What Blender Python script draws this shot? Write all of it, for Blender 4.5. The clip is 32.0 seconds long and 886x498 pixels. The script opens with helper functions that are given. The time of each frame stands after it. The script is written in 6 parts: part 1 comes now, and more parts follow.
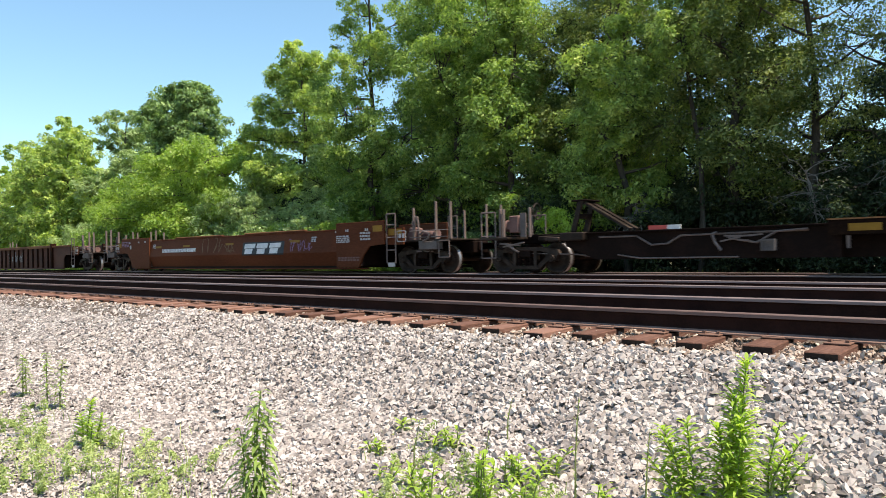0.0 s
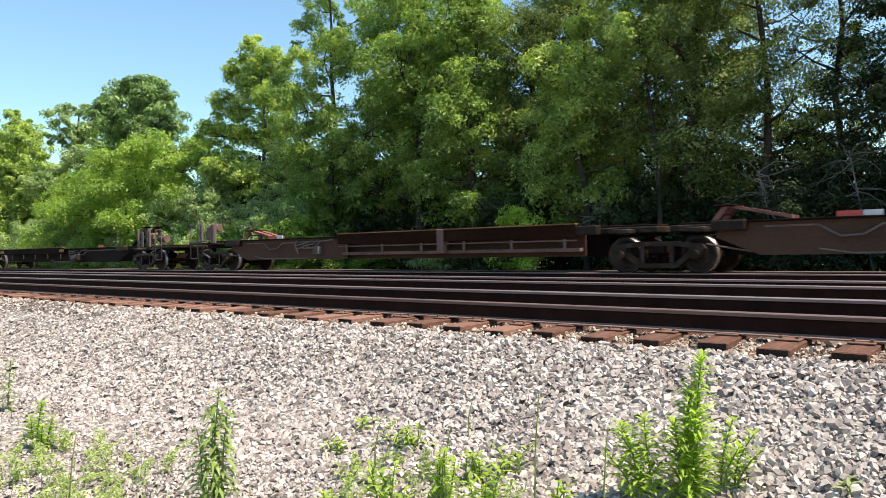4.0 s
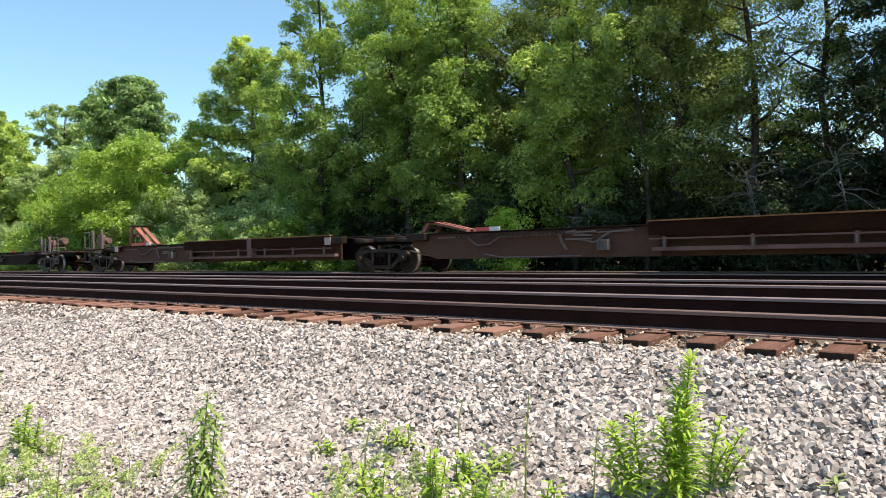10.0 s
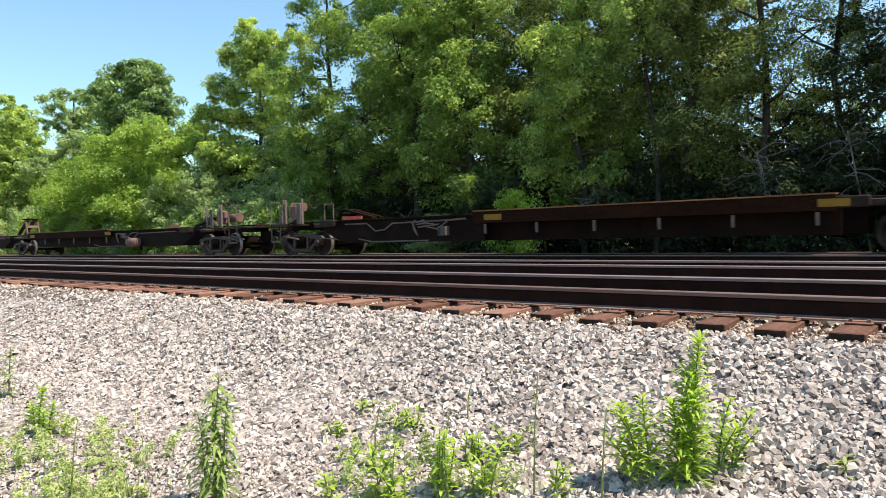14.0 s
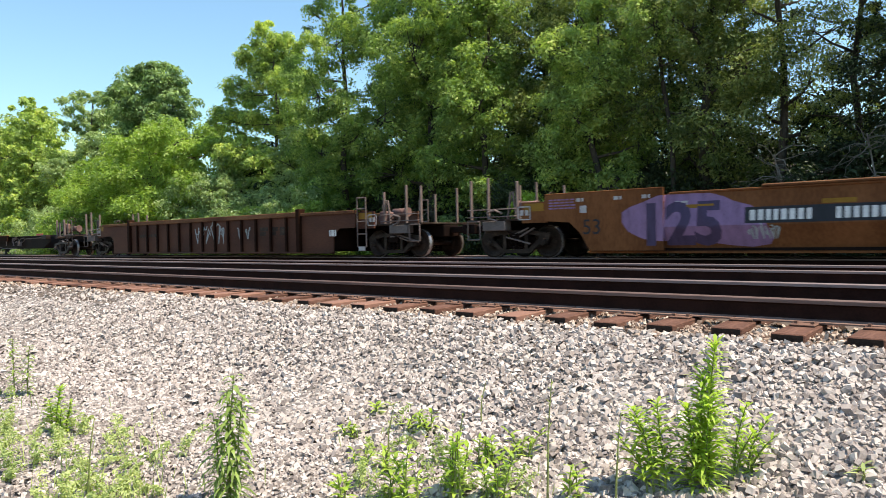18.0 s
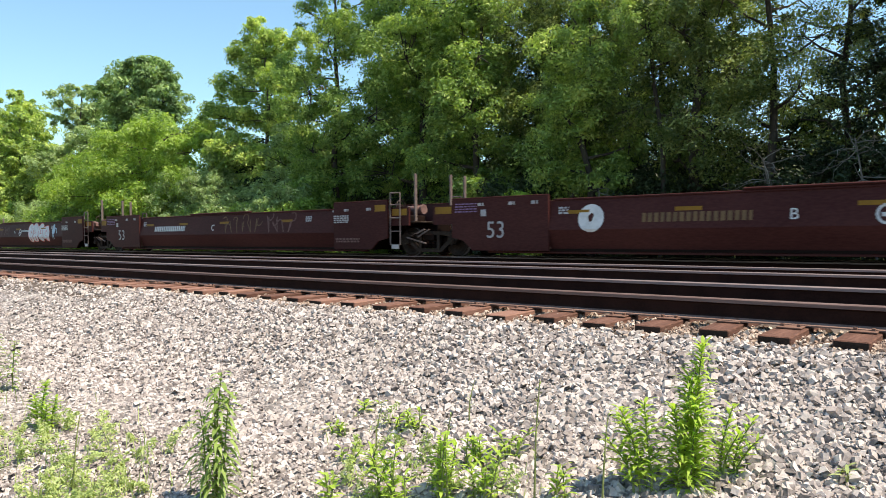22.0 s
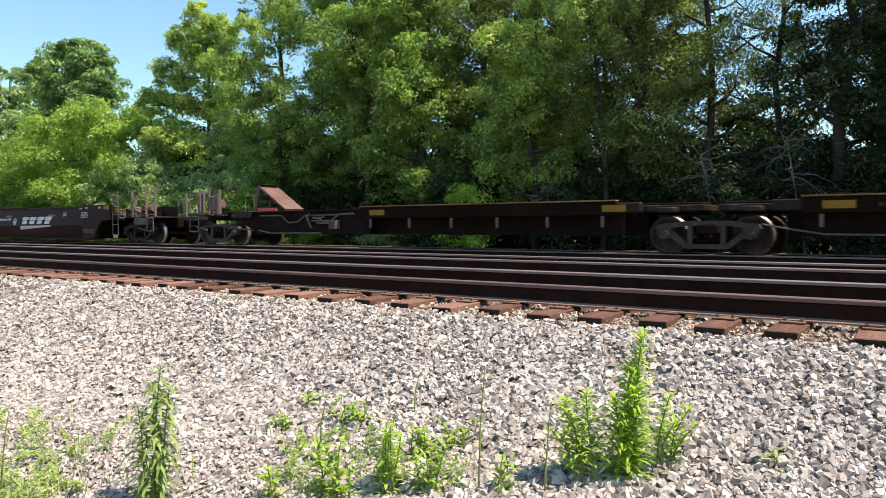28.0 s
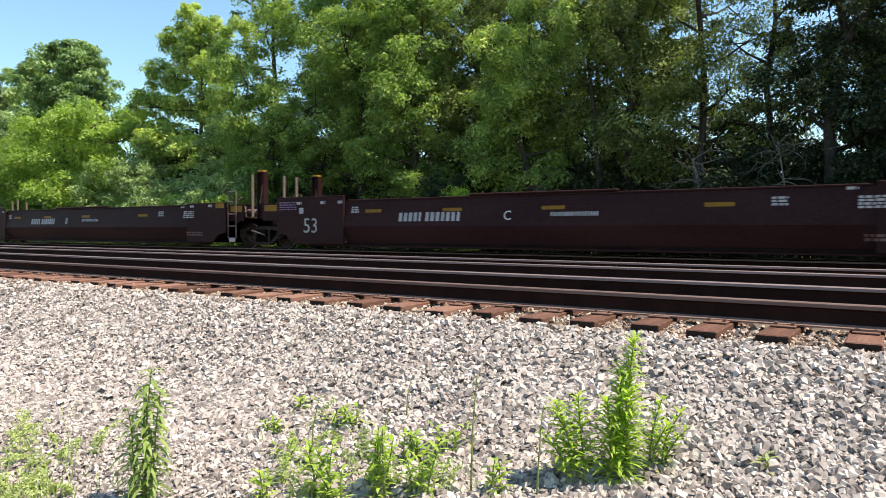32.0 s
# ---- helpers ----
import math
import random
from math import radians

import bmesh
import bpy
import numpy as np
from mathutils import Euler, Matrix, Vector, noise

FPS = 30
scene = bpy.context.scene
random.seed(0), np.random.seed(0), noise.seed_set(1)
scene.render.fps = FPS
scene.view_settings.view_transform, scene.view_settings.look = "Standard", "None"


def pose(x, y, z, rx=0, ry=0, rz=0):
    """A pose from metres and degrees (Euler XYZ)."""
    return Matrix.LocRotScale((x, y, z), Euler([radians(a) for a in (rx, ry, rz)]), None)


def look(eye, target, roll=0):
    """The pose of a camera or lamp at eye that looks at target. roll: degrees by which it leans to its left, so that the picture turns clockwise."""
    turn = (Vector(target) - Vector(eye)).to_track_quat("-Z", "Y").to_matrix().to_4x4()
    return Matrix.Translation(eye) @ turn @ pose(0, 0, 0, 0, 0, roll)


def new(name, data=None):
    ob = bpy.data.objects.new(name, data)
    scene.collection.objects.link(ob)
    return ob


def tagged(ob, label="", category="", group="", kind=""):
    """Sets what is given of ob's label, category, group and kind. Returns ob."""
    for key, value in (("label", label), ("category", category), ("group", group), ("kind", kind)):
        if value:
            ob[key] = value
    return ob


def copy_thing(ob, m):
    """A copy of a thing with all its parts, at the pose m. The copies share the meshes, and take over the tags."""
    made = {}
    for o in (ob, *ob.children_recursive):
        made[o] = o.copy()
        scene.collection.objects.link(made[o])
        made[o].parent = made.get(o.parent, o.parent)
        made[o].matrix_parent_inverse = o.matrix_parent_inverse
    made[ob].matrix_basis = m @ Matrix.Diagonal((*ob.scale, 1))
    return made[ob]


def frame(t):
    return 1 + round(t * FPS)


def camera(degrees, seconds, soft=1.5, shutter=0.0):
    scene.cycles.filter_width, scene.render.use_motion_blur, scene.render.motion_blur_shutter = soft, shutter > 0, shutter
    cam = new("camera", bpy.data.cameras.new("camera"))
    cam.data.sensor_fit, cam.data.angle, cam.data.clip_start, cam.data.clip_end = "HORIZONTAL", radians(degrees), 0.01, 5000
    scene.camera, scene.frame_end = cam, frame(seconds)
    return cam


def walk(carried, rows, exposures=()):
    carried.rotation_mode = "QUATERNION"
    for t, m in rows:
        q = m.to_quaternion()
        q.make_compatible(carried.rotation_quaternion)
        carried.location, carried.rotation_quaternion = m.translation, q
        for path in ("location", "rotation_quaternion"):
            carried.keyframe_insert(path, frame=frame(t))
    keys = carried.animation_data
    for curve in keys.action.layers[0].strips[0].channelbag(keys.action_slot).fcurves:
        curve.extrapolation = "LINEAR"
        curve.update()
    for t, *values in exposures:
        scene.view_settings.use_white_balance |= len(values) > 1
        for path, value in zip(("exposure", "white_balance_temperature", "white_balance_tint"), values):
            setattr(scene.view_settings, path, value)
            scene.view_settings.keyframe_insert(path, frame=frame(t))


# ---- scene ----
cam = camera(64.74, 32.0, soft=0.8, shutter=0.06)
EYE = (0.0, 0.0, 0.724)


def aim(yaw, pitch, roll):
    """Hand-held view: yaw left of the track's normal, pitch up, roll anticlockwise, in degrees."""
    y, p = radians(yaw), radians(pitch)
    way = Vector((-math.sin(y) * math.cos(p), math.cos(y) * math.cos(p), math.sin(p)))
    return look(EYE, Vector(EYE) + way, roll)


AIMS = [  # seconds, yaw, pitch, roll
    (0, 42.4, 0.37, -1.12), (0.5, 42.83, 0.34, -1.03), (1, 42.56, 0.47, -1.07), (1.5, 42.85, 0.39, -0.94),
    (2, 42.8, 0.45, -0.81), (2.5, 42.59, 0.49, -0.86), (3, 40.89, 0.2, -1.96), (3.5, 40.07, 0.59, -1.34),
    (4, 39.24, 0.16, -1.02), (4.5, 38.75, 0.08, -1.19), (6.5, 38.05, 0.06, -0.87), (7, 37.57, 0.07, -0.96),
    (7.5, 37.66, 0.18, -1.08), (8, 37.6, 0.11, -1.13), (8.5, 37.82, -0.08, -1.04), (9, 37.68, 0.06, -1.04),
    (9.5, 37.88, -0.0, -1.11), (10, 38.4, 0.24, -1.19), (10.5, 39.97, -0.05, -1.03),
    (11, 40.65, -0.85, -1.31), (11.5, 41.1, -1.44, -1.21), (12, 40.7, -1.52, -1.48),
    (12.5, 39.5, -1.35, -1.08), (13, 38.7, -1.73, -1.32), (13.5, 38.95, -1.43, -1.31),
    (15.5, 39.09, -0.91, -1.78), (16, 39.02, -0.47, -2.28), (16.5, 42.26, -0.17, -2.23),
    (17, 41.44, -1.34, -1.69), (17.5, 40.54, -1.25, -1.48), (18, 40.29, -1.0, -1.17),
    (18.5, 38.72, -1.49, -1.73), (19, 37.34, -1.22, -1.38), (19.5, 37.27, -1.05, -1.28),
    (20, 36.82, -1.2, -1.22), (20.5, 36.73, -1.26, -1.05), (21, 38.39, -0.66, -0.58),
    (21.5, 37.41, -0.95, -0.98), (22, 39.48, -1.1, -0.48), (22.5, 39.63, -1.22, -0.48),
    (23, 38.09, -1.53, -0.06), (23.5, 36.82, -1.55, -0.01), (24, 36.17, -1.51, -0.06),
    (24.5, 35.48, -1.49, -0.11), (25, 35.5, -1.5, -0.11), (25.5, 35.28, -1.5, -0.1),
    (27.5, 34.9, -1.68, -0.11), (28, 35.06, -1.77, -0.12), (28.5, 35.23, -1.61, 0.27),
    (29, 34.93, -1.58, 0.19), (29.5, 34.64, -1.43, 0.04), (30, 34.29, -1.39, 0.04),
    (30.5, 34.42, -1.3, -0.08), (31, 34.31, -1.48, -0.16), (31.5, 34.33, -1.54, -0.26),
    (32, 34.47, -1.51, 0.08),
]
walk(cam, [(t, aim(y, p, r)) for t, y, p, r in AIMS], exposures=[(0, 0.76, 7500, 10), (32, 0.76, 7500, 10)])

# ---- light ----
SUN_WAY = Vector((0.45, 0.11, 0.88))
world = bpy.data.worlds.new("sky")
scene.world = world
world.use_nodes = True
wt = world.node_tree
sky = wt.nodes.new("ShaderNodeTexSky")
sky.sky_type, sky.sun_disc = "NISHITA", False
sky.sun_elevation = math.asin(SUN_WAY.z / SUN_WAY.length)
sky.sun_rotation = math.atan2(SUN_WAY.x, SUN_WAY.y)
sky.air_density, sky.dust_density, sky.ozone_density = 1.25, 0.6, 3.0
wt.nodes["Background"].inputs["Strength"].default_value = 0.125
tint = wt.nodes.new("ShaderNodeMixRGB")   # clear summer air, a little more cyan than the model's
tint.blend_type, tint.inputs[0].default_value, tint.inputs[2].default_value = "MULTIPLY", 1.0, (0.80, 1.03, 1.14, 1)
wt.links.new(sky.outputs[0], tint.inputs[1])
wt.links.new(tint.outputs[0], wt.nodes["Background"].inputs["Color"])
sun = new("sun", bpy.data.lights.new("sun", "SUN"))
sun.data.energy, sun.data.angle, sun.data.color = 5.0, radians(0.5), (1.0, 0.95, 0.87)
sun.matrix_basis = look((0, 0, 40), Vector((0, 0, 40)) - SUN_WAY)

# ---- materials ----
def material(name, base, rough=0.8, metal=0.0):
    m = bpy.data.materials.new(name)
    m.use_nodes = True
    b = m.node_tree.nodes["Principled BSDF"]
    b.inputs["Base Color"].default_value = (*base, 1)
    b.inputs["Roughness"].default_value = rough
    b.inputs["Metallic"].default_value = metal
    b.inputs["Specular IOR Level"].default_value = 0.3
    return m, m.node_tree.nodes, m.node_tree.links, b


def ramp_node(nodes, stops):
    r = nodes.new("ShaderNodeValToRGB")
    e = r.color_ramp.elements
    while len(e) < len(stops):
        e.new(0.5)
    for el, (p, c) in zip(e, stops):
        el.position, el.color = p, (*c, 1)
    return r


def worn(name, stops, scale=3.0, fine=40.0, rough=0.8, metal=0.0, bump=0.15, stretch=(1, 1, 1), island=0.0, random_tone=0.0, spots=None):
    """A surface whose colour wanders over the stops by two scales of noise, with fine relief."""
    m, n, l, b = material(name, stops[0][1], rough, metal)
    b.inputs["Specular IOR Level"].default_value = 0.25
    co = n.new("ShaderNodeTexCoord")
    mp = n.new("ShaderNodeMapping")
    mp.inputs["Scale"].default_value = stretch
    l.new(co.outputs["Object"], mp.inputs["Vector"])
    n1, n2 = n.new("ShaderNodeTexNoise"), n.new("ShaderNodeTexNoise")
    n1.inputs["Scale"].default_value, n1.inputs["Detail"].default_value = scale, 6
    n2.inputs["Scale"].default_value, n2.inputs["Detail"].default_value = fine, 4
    for q in (n1, n2):
        l.new(mp.outputs[0], q.inputs["Vector"])
    mix = n.new("ShaderNodeMath")
    mix.operation = "MULTIPLY_ADD"
    mix.inputs[1].default_value, mix.inputs[2].default_value = 0.45, 0.0
    l.new(n2.outputs[0], mix.inputs[0])
    add = n.new("ShaderNodeMath")
    add.operation = "MULTIPLY_ADD"
    add.inputs[1].default_value = 0.75
    l.new(n1.outputs[0], add.inputs[0])
    l.new(mix.outputs[0], add.inputs[2])
    last = add.outputs[0]
    if island or random_tone:
        g = n.new("ShaderNodeNewGeometry") if island else n.new("ShaderNodeObjectInfo")
        w = n.new("ShaderNodeMath")
        w.operation = "MULTIPLY_ADD"
        w.inputs[1].default_value = island or random_tone
        w.inputs[2].default_value = -0.5 * (island or random_tone)
        l.new(g.outputs["Random Per Island" if island else "Random"], w.inputs[0])
        a2 = n.new("ShaderNodeMath")
        l.new(w.outputs[0], a2.inputs[0])
        l.new(last, a2.inputs[1])
        last = a2.outputs[0]
    r = ramp_node(n, stops)
    l.new(last, r.inputs[0])
    colour = r.outputs[0]
    if spots:
        n3 = n.new("ShaderNodeTexNoise")
        n3.inputs["Scale"].default_value, n3.inputs["Detail"].default_value = spots[0], 8
        l.new(mp.outputs[0], n3.inputs["Vector"])
        r3 = ramp_node(n, [(spots[1], (0, 0, 0)), (spots[1] + 0.08, (1, 1, 1))])
        l.new(n3.outputs[0], r3.inputs[0])
        mx = n.new("ShaderNodeMixRGB")
        mx.inputs[2].default_value = (*spots[2], 1)
        l.new(r3.outputs[0], mx.inputs[0])
        l.new(colour, mx.inputs[1])
        colour = mx.outputs[0]
    l.new(colour, b.inputs["Base Color"])
    if bump:
        bp = n.new("ShaderNodeBump")
        bp.inputs["Strength"].default_value, bp.inputs["Distance"].default_value = bump, 0.02
        l.new(add.outputs[0], bp.inputs["Height"])
        l.new(bp.outputs[0], b.inputs["Normal"])
    return m


def leafy(name, stops, through_light=0.35, rough=0.5):
    """Thin leaves: each has its own tone, and some light goes through."""
    m, n, l, b = material(name, stops[0][1], rough)
    g, co, ns = n.new("ShaderNodeNewGeometry"), n.new("ShaderNodeTexCoord"), n.new("ShaderNodeTexNoise")
    r = ramp_node(n, stops)
    ns.inputs["Scale"].default_value, ns.inputs["Detail"].default_value = 1.1, 3
    l.new(co.outputs["Object"], ns.inputs["Vector"])
    a, w = n.new("ShaderNodeMath"), n.new("ShaderNodeMath")
    a.operation = w.operation = "MULTIPLY_ADD"
    a.inputs[1].default_value, a.inputs[2].default_value = 1.7, -0.525
    w.inputs[1].default_value = 0.35
    l.new(ns.outputs[0], a.inputs[0])
    l.new(g.outputs["Random Per Island"], w.inputs[0])
    l.new(a.outputs[0], w.inputs[2])
    l.new(w.outputs[0], r.inputs[0])
    l.new(r.outputs[0], b.inputs["Base Color"])
    t = n.new("ShaderNodeBsdfTranslucent")
    bright = n.new("ShaderNodeMixRGB")
    bright.blend_type, bright.inputs[0].default_value, bright.inputs[2].default_value = "MULTIPLY", 1.0, (1.25, 1.35, 0.65, 1)
    l.new(r.outputs[0], bright.inputs[1])
    l.new(bright.outputs[0], t.inputs["Color"])
    s = n.new("ShaderNodeMixShader")
    s.inputs[0].default_value = through_light
    l.new(b.outputs[0], s.inputs[1])
    l.new(t.outputs[0], s.inputs[2])
    l.new(s.outputs[0], n["Material Output"].inputs["Surface"])
    return m


def gravelly(name, stops, cell=17.0):
    """Packed small stones: each cell has its own tone and the joints are low."""
    m, n, l, b = material(name, stops[0][1], 0.95)
    co = n.new("ShaderNodeTexCoord")
    v, v2, ns = n.new("ShaderNodeTexVoronoi"), n.new("ShaderNodeTexVoronoi"), n.new("ShaderNodeTexNoise")
    v.inputs["Scale"].default_value, v2.inputs["Scale"].default_value = cell, cell
    v2.feature = "DISTANCE_TO_EDGE"
    ns.inputs["Scale"].default_value, ns.inputs["Detail"].default_value = 0.9, 6
    for q in (v, v2, ns):
        l.new(co.outputs["Object"], q.inputs["Vector"])
    sep = n.new("ShaderNodeSeparateColor")
    l.new(v.outputs["Color"], sep.inputs[0])
    ad = n.new("ShaderNodeMath")
    ad.operation, ad.inputs[1].default_value = "MULTIPLY_ADD", 0.6
    l.new(sep.outputs[0], ad.inputs[0])
    sc = n.new("ShaderNodeMath")
    sc.operation, sc.inputs[1].default_value = "MULTIPLY", 0.45
    l.new(ns.outputs[0], sc.inputs[0])
    l.new(sc.outputs[0], ad.inputs[2])
    r = ramp_node(n, stops)
    l.new(ad.outputs[0], r.inputs[0])
    l.new(r.outputs[0], b.inputs["Base Color"])
    bp = n.new("ShaderNodeBump")
    bp.inputs["Strength"].default_value, bp.inputs["Distance"].default_value = 1.0, 0.05
    l.new(v2.outputs["Distance"], bp.inputs["Height"])
    l.new(bp.outputs[0], b.inputs["Normal"])
    return m


M_GRAVEL = gravelly("gravel", [(0.1, (0.069, 0.05994, 0.0545)), (0.45, (0.2185, 0.1887, 0.1744)), (0.75, (0.414, 0.3663, 0.3379)), (1.0, (0.6325, 0.5661, 0.5232))])
M_BED = worn("dirty_shaded_ballast", [(0.25, (0.03, 0.022, 0.018)), (0.5, (0.08, 0.06, 0.05)), (0.8, (0.16, 0.13, 0.11))], 1.5, 24, 0.95, bump=0.8)
M_SOIL = worn("leaf_litter", [(0.25, (0.025, 0.025, 0.012)), (0.5, (0.06, 0.06, 0.025)), (0.8, (0.13, 0.11, 0.06))], 0.7, 14, 0.95, bump=0.8)
M_STONE = worn("ballast_stone", [(0.05, (0.0605, 0.0498, 0.0473)), (0.35, (0.2318, 0.1963, 0.1823)), (0.65, (0.3830, 0.3320, 0.3075)), (1.0, (0.5443, 0.4815, 0.4455))], 6, 60, 0.9, bump=0.3, island=0.7)
M_STONE_RUST = worn("rusty_stone", [(0.1, (0.10, 0.065, 0.05)), (0.5, (0.27, 0.185, 0.14)), (1.0, (0.52, 0.43, 0.36))], 6, 60, 0.9, bump=0.3, island=0.9)
# web darker, flange lighter: shade under the head is painted into the rust
M_RAIL = worn("rail_web_shaded", [(0.3, (0.0091, 0.0041, 0.0035)), (0.7, (0.0257, 0.0111, 0.0088))], 4, 60, 0.85)
M_FLANGE = worn("rail_flange_lit", [(0.3, (0.1275, 0.068, 0.052)), (0.7, (0.2295, 0.14, 0.112))], 4, 50, 0.85)
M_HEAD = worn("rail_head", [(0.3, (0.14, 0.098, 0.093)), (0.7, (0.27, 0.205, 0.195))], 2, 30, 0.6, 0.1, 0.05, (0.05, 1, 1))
M_HEAD_BROWN = worn("brown_rail_head", [(0.3, (0.0808, 0.0473, 0.0414)), (0.7, (0.1805, 0.1208, 0.1092))], 2, 30, 0.6, 0.1, 0.05, (0.05, 1, 1))
M_TIE = worn("tie_wood", [(0.2, (0.0259, 0.0127, 0.0096)), (0.5, (0.1109, 0.0508, 0.0352)), (0.8, (0.2219, 0.1154, 0.0853))], 3, 30, 0.9, bump=0.5, stretch=(3, 0.4, 3), random_tone=0.5)
# creosoted end grain, darkened further to hold the shade of the end faces
M_TIE_END = worn("creosoted_shaded_tie_end", [(0.3, (0.012, 0.009, 0.008)), (0.7, (0.04, 0.028, 0.023))], 20, 60, 0.9, bump=0.5)
M_PLATE = worn("tie_plate", [(0.3, (0.08, 0.04, 0.03)), (0.7, (0.18, 0.10, 0.075))], 5, 40, 0.85, 0.2)
M_MAROON = worn("maroon_paint", [(0.25, (0.0238, 0.0068, 0.0067)), (0.55, (0.0463, 0.0136, 0.0127)), (0.85, (0.0817, 0.0273, 0.0234))], 0.6, 25, 0.55, bump=0.05, stretch=(0.35, 1, 1))
M_PLUM = worn("dark_plum_paint", [(0.25, (0.0128, 0.0045, 0.0053)), (0.55, (0.0249, 0.0090, 0.0099)), (0.85, (0.0438, 0.0181, 0.0182))], 0.6, 25, 0.55, bump=0.05, stretch=(0.35, 1, 1))
M_BROWN = worn("brown_paint", [(0.25, (0.0375, 0.0108, 0.0050)), (0.55, (0.0853, 0.0244, 0.0102)), (0.85, (0.1432, 0.0441, 0.0195))], 0.6, 25, 0.65, bump=0.05, stretch=(0.35, 1, 1))
M_ORANGE_BROWN = worn("orange_brown_paint", [(0.3, (0.0461, 0.0161, 0.0071)), (0.52, (0.1153, 0.0425, 0.0161)), (0.75, (0.1937, 0.0762, 0.0304))], 0.7, 22, 0.7, bump=0.06, stretch=(1.2, 1, 0.35))
M_RUST = worn("rusty_steel", [(0.25, (0.0425, 0.0176, 0.0096)), (0.5, (0.102, 0.04, 0.0192)), (0.8, (0.255, 0.12, 0.052))], 1.2, 30, 0.85, 0.1, 0.2, (0.4, 1, 1))
# sill faces darkened, top edge brightened: shade and sun put into the rust
M_SILL = worn("rusty_side_sill", [(0.25, (0.0057, 0.0022, 0.0015)), (0.55, (0.0143, 0.0050, 0.0029)), (0.85, (0.0382, 0.0150, 0.0066))], 1.0, 30, 0.85, 0.1, 0.2, (0.4, 1, 1))
M_EDGE_LIT = worn("lit_rust_edge", [(0.25, (0.09, 0.036, 0.018)), (0.5, (0.20, 0.085, 0.036)), (0.8, (0.38, 0.19, 0.08))], 1.2, 30, 0.85, 0.1, 0.2, (0.4, 1, 1))
M_SILL_DARK = worn("dark_side_sill", [(0.25, (0.0028, 0.0016, 0.0011)), (0.55, (0.0083, 0.0037, 0.0024)), (0.85, (0.0236, 0.0110, 0.0053))], 1.0, 30, 0.85, 0.1, 0.2, (0.4, 1, 1))
M_DARK = worn("grimy_steel", [(0.25, (0.00315, 0.001705, 0.0015)), (0.6, (0.0105, 0.005456, 0.0042)), (0.9, (0.02625, 0.01228, 0.009))], 1.5, 25, 0.7, 0.1, 0.1)
M_STEEL = worn("truck_steel", [(0.25, (0.009477, 0.00651, 0.005443)), (0.6, (0.03159, 0.02214, 0.01828)), (0.9, (0.1, 0.07161, 0.05832))], 3, 30, 0.5, 0.3, 0.1)
M_BAR = worn("grab_bar_steel", [(0.25, (0.0663, 0.0468, 0.04218)), (0.7, (0.179, 0.1346, 0.1209))], 3, 30, 0.6, 0.2, 0.1)
M_TREAD = worn("wheel_tread", [(0.3, (0.16, 0.145, 0.14)), (0.7, (0.34, 0.31, 0.30))], 3, 30, 0.35, 0.7, 0.05)
M_PINK = worn("faded_pink_steel", [(0.3, (0.06375, 0.0336, 0.0288)), (0.7, (0.1785, 0.1, 0.088))], 2, 30, 0.8)
M_PINK_WEB = worn("pinkish_brown_web", [(0.3, (0.03, 0.014, 0.010)), (0.7, (0.085, 0.042, 0.028))], 1.2, 30, 0.85, stretch=(0.4, 1, 1))
M_YELLOW = worn("yellow_stripe", [(0.3, (0.1462, 0.0686, 0.0073)), (0.7, (0.2812, 0.1421, 0.0147))], 2, 40, 0.6)
M_WHITE = worn("white_paint", [(0.3, (0.42, 0.40, 0.39)), (0.7, (0.68, 0.66, 0.64))], 4, 40, 0.6, bump=0.05)
M_RED = worn("red_reflector", [(0.3, (0.45, 0.05, 0.04)), (0.7, (0.62, 0.10, 0.08))], 4, 40, 0.5)
M_BARK = worn("bark", [(0.25, (0.022, 0.018, 0.014)), (0.6, (0.06, 0.05, 0.04)), (0.9, (0.13, 0.11, 0.09))], 2, 20, 0.95, bump=0.6, stretch=(1, 1, 0.25))
M_LEAF_DARK = leafy("leaf_dark", [(0, (0.0463, 0.0680, 0.0262)), (0.5, (0.1483, 0.2049, 0.0677)), (1, (0.4258, 0.4545, 0.1640))], 0.42, 0.55)
M_LEAF = leafy("leaf_green", [(0, (0.0819, 0.1296, 0.0437)), (0.5, (0.2853, 0.3975, 0.1190)), (1, (0.7334, 0.7641, 0.2556))], 0.45, 0.55)
M_LEAF_WOOD = leafy("leaf_wood", [(0, (0.0596, 0.1045, 0.0340)), (0.5, (0.2076, 0.3205, 0.0928)), (1, (0.5339, 0.6158, 0.1994))], 0.45, 0.55)
M_LEAF_LIGHT = leafy("leaf_light", [(0, (0.1006, 0.1731, 0.0384)), (0.5, (0.2401, 0.3588, 0.0761)), (1, (0.4672, 0.5621, 0.1522))], 0.45, 0.38)
M_LEAF_PALE = leafy("leaf_pale", [(0, (0.1292, 0.1963, 0.0855)), (0.5, (0.2869, 0.3801, 0.1777)), (1, (0.5168, 0.6048, 0.3125))], 0.42, 0.42)
# darker leaf copy: the wood's inner shade is painted into the colour
M_LEAF_PAINTED_SHADE = leafy("leaf_painted_shade", [(0, (0.0108, 0.0203, 0.0083)), (0.55, (0.0282, 0.0465, 0.0188)), (1, (0.1512, 0.1928, 0.0855))], 0.25, 0.55)
M_HOUSE = worn("pale_boards", [(0.3, (0.40, 0.34, 0.30)), (0.7, (0.58, 0.50, 0.45))], 1.0, 20, 0.8, stretch=(0.2, 0.2, 3))
M_TRUCK_PALE = worn("pale_truck_steel", [(0.25, (0.0156, 0.0118, 0.0106)), (0.6, (0.0468, 0.0337, 0.0291)), (0.9, (0.1061, 0.0786, 0.0688))], 3, 30, 0.6, 0.1, 0.1)
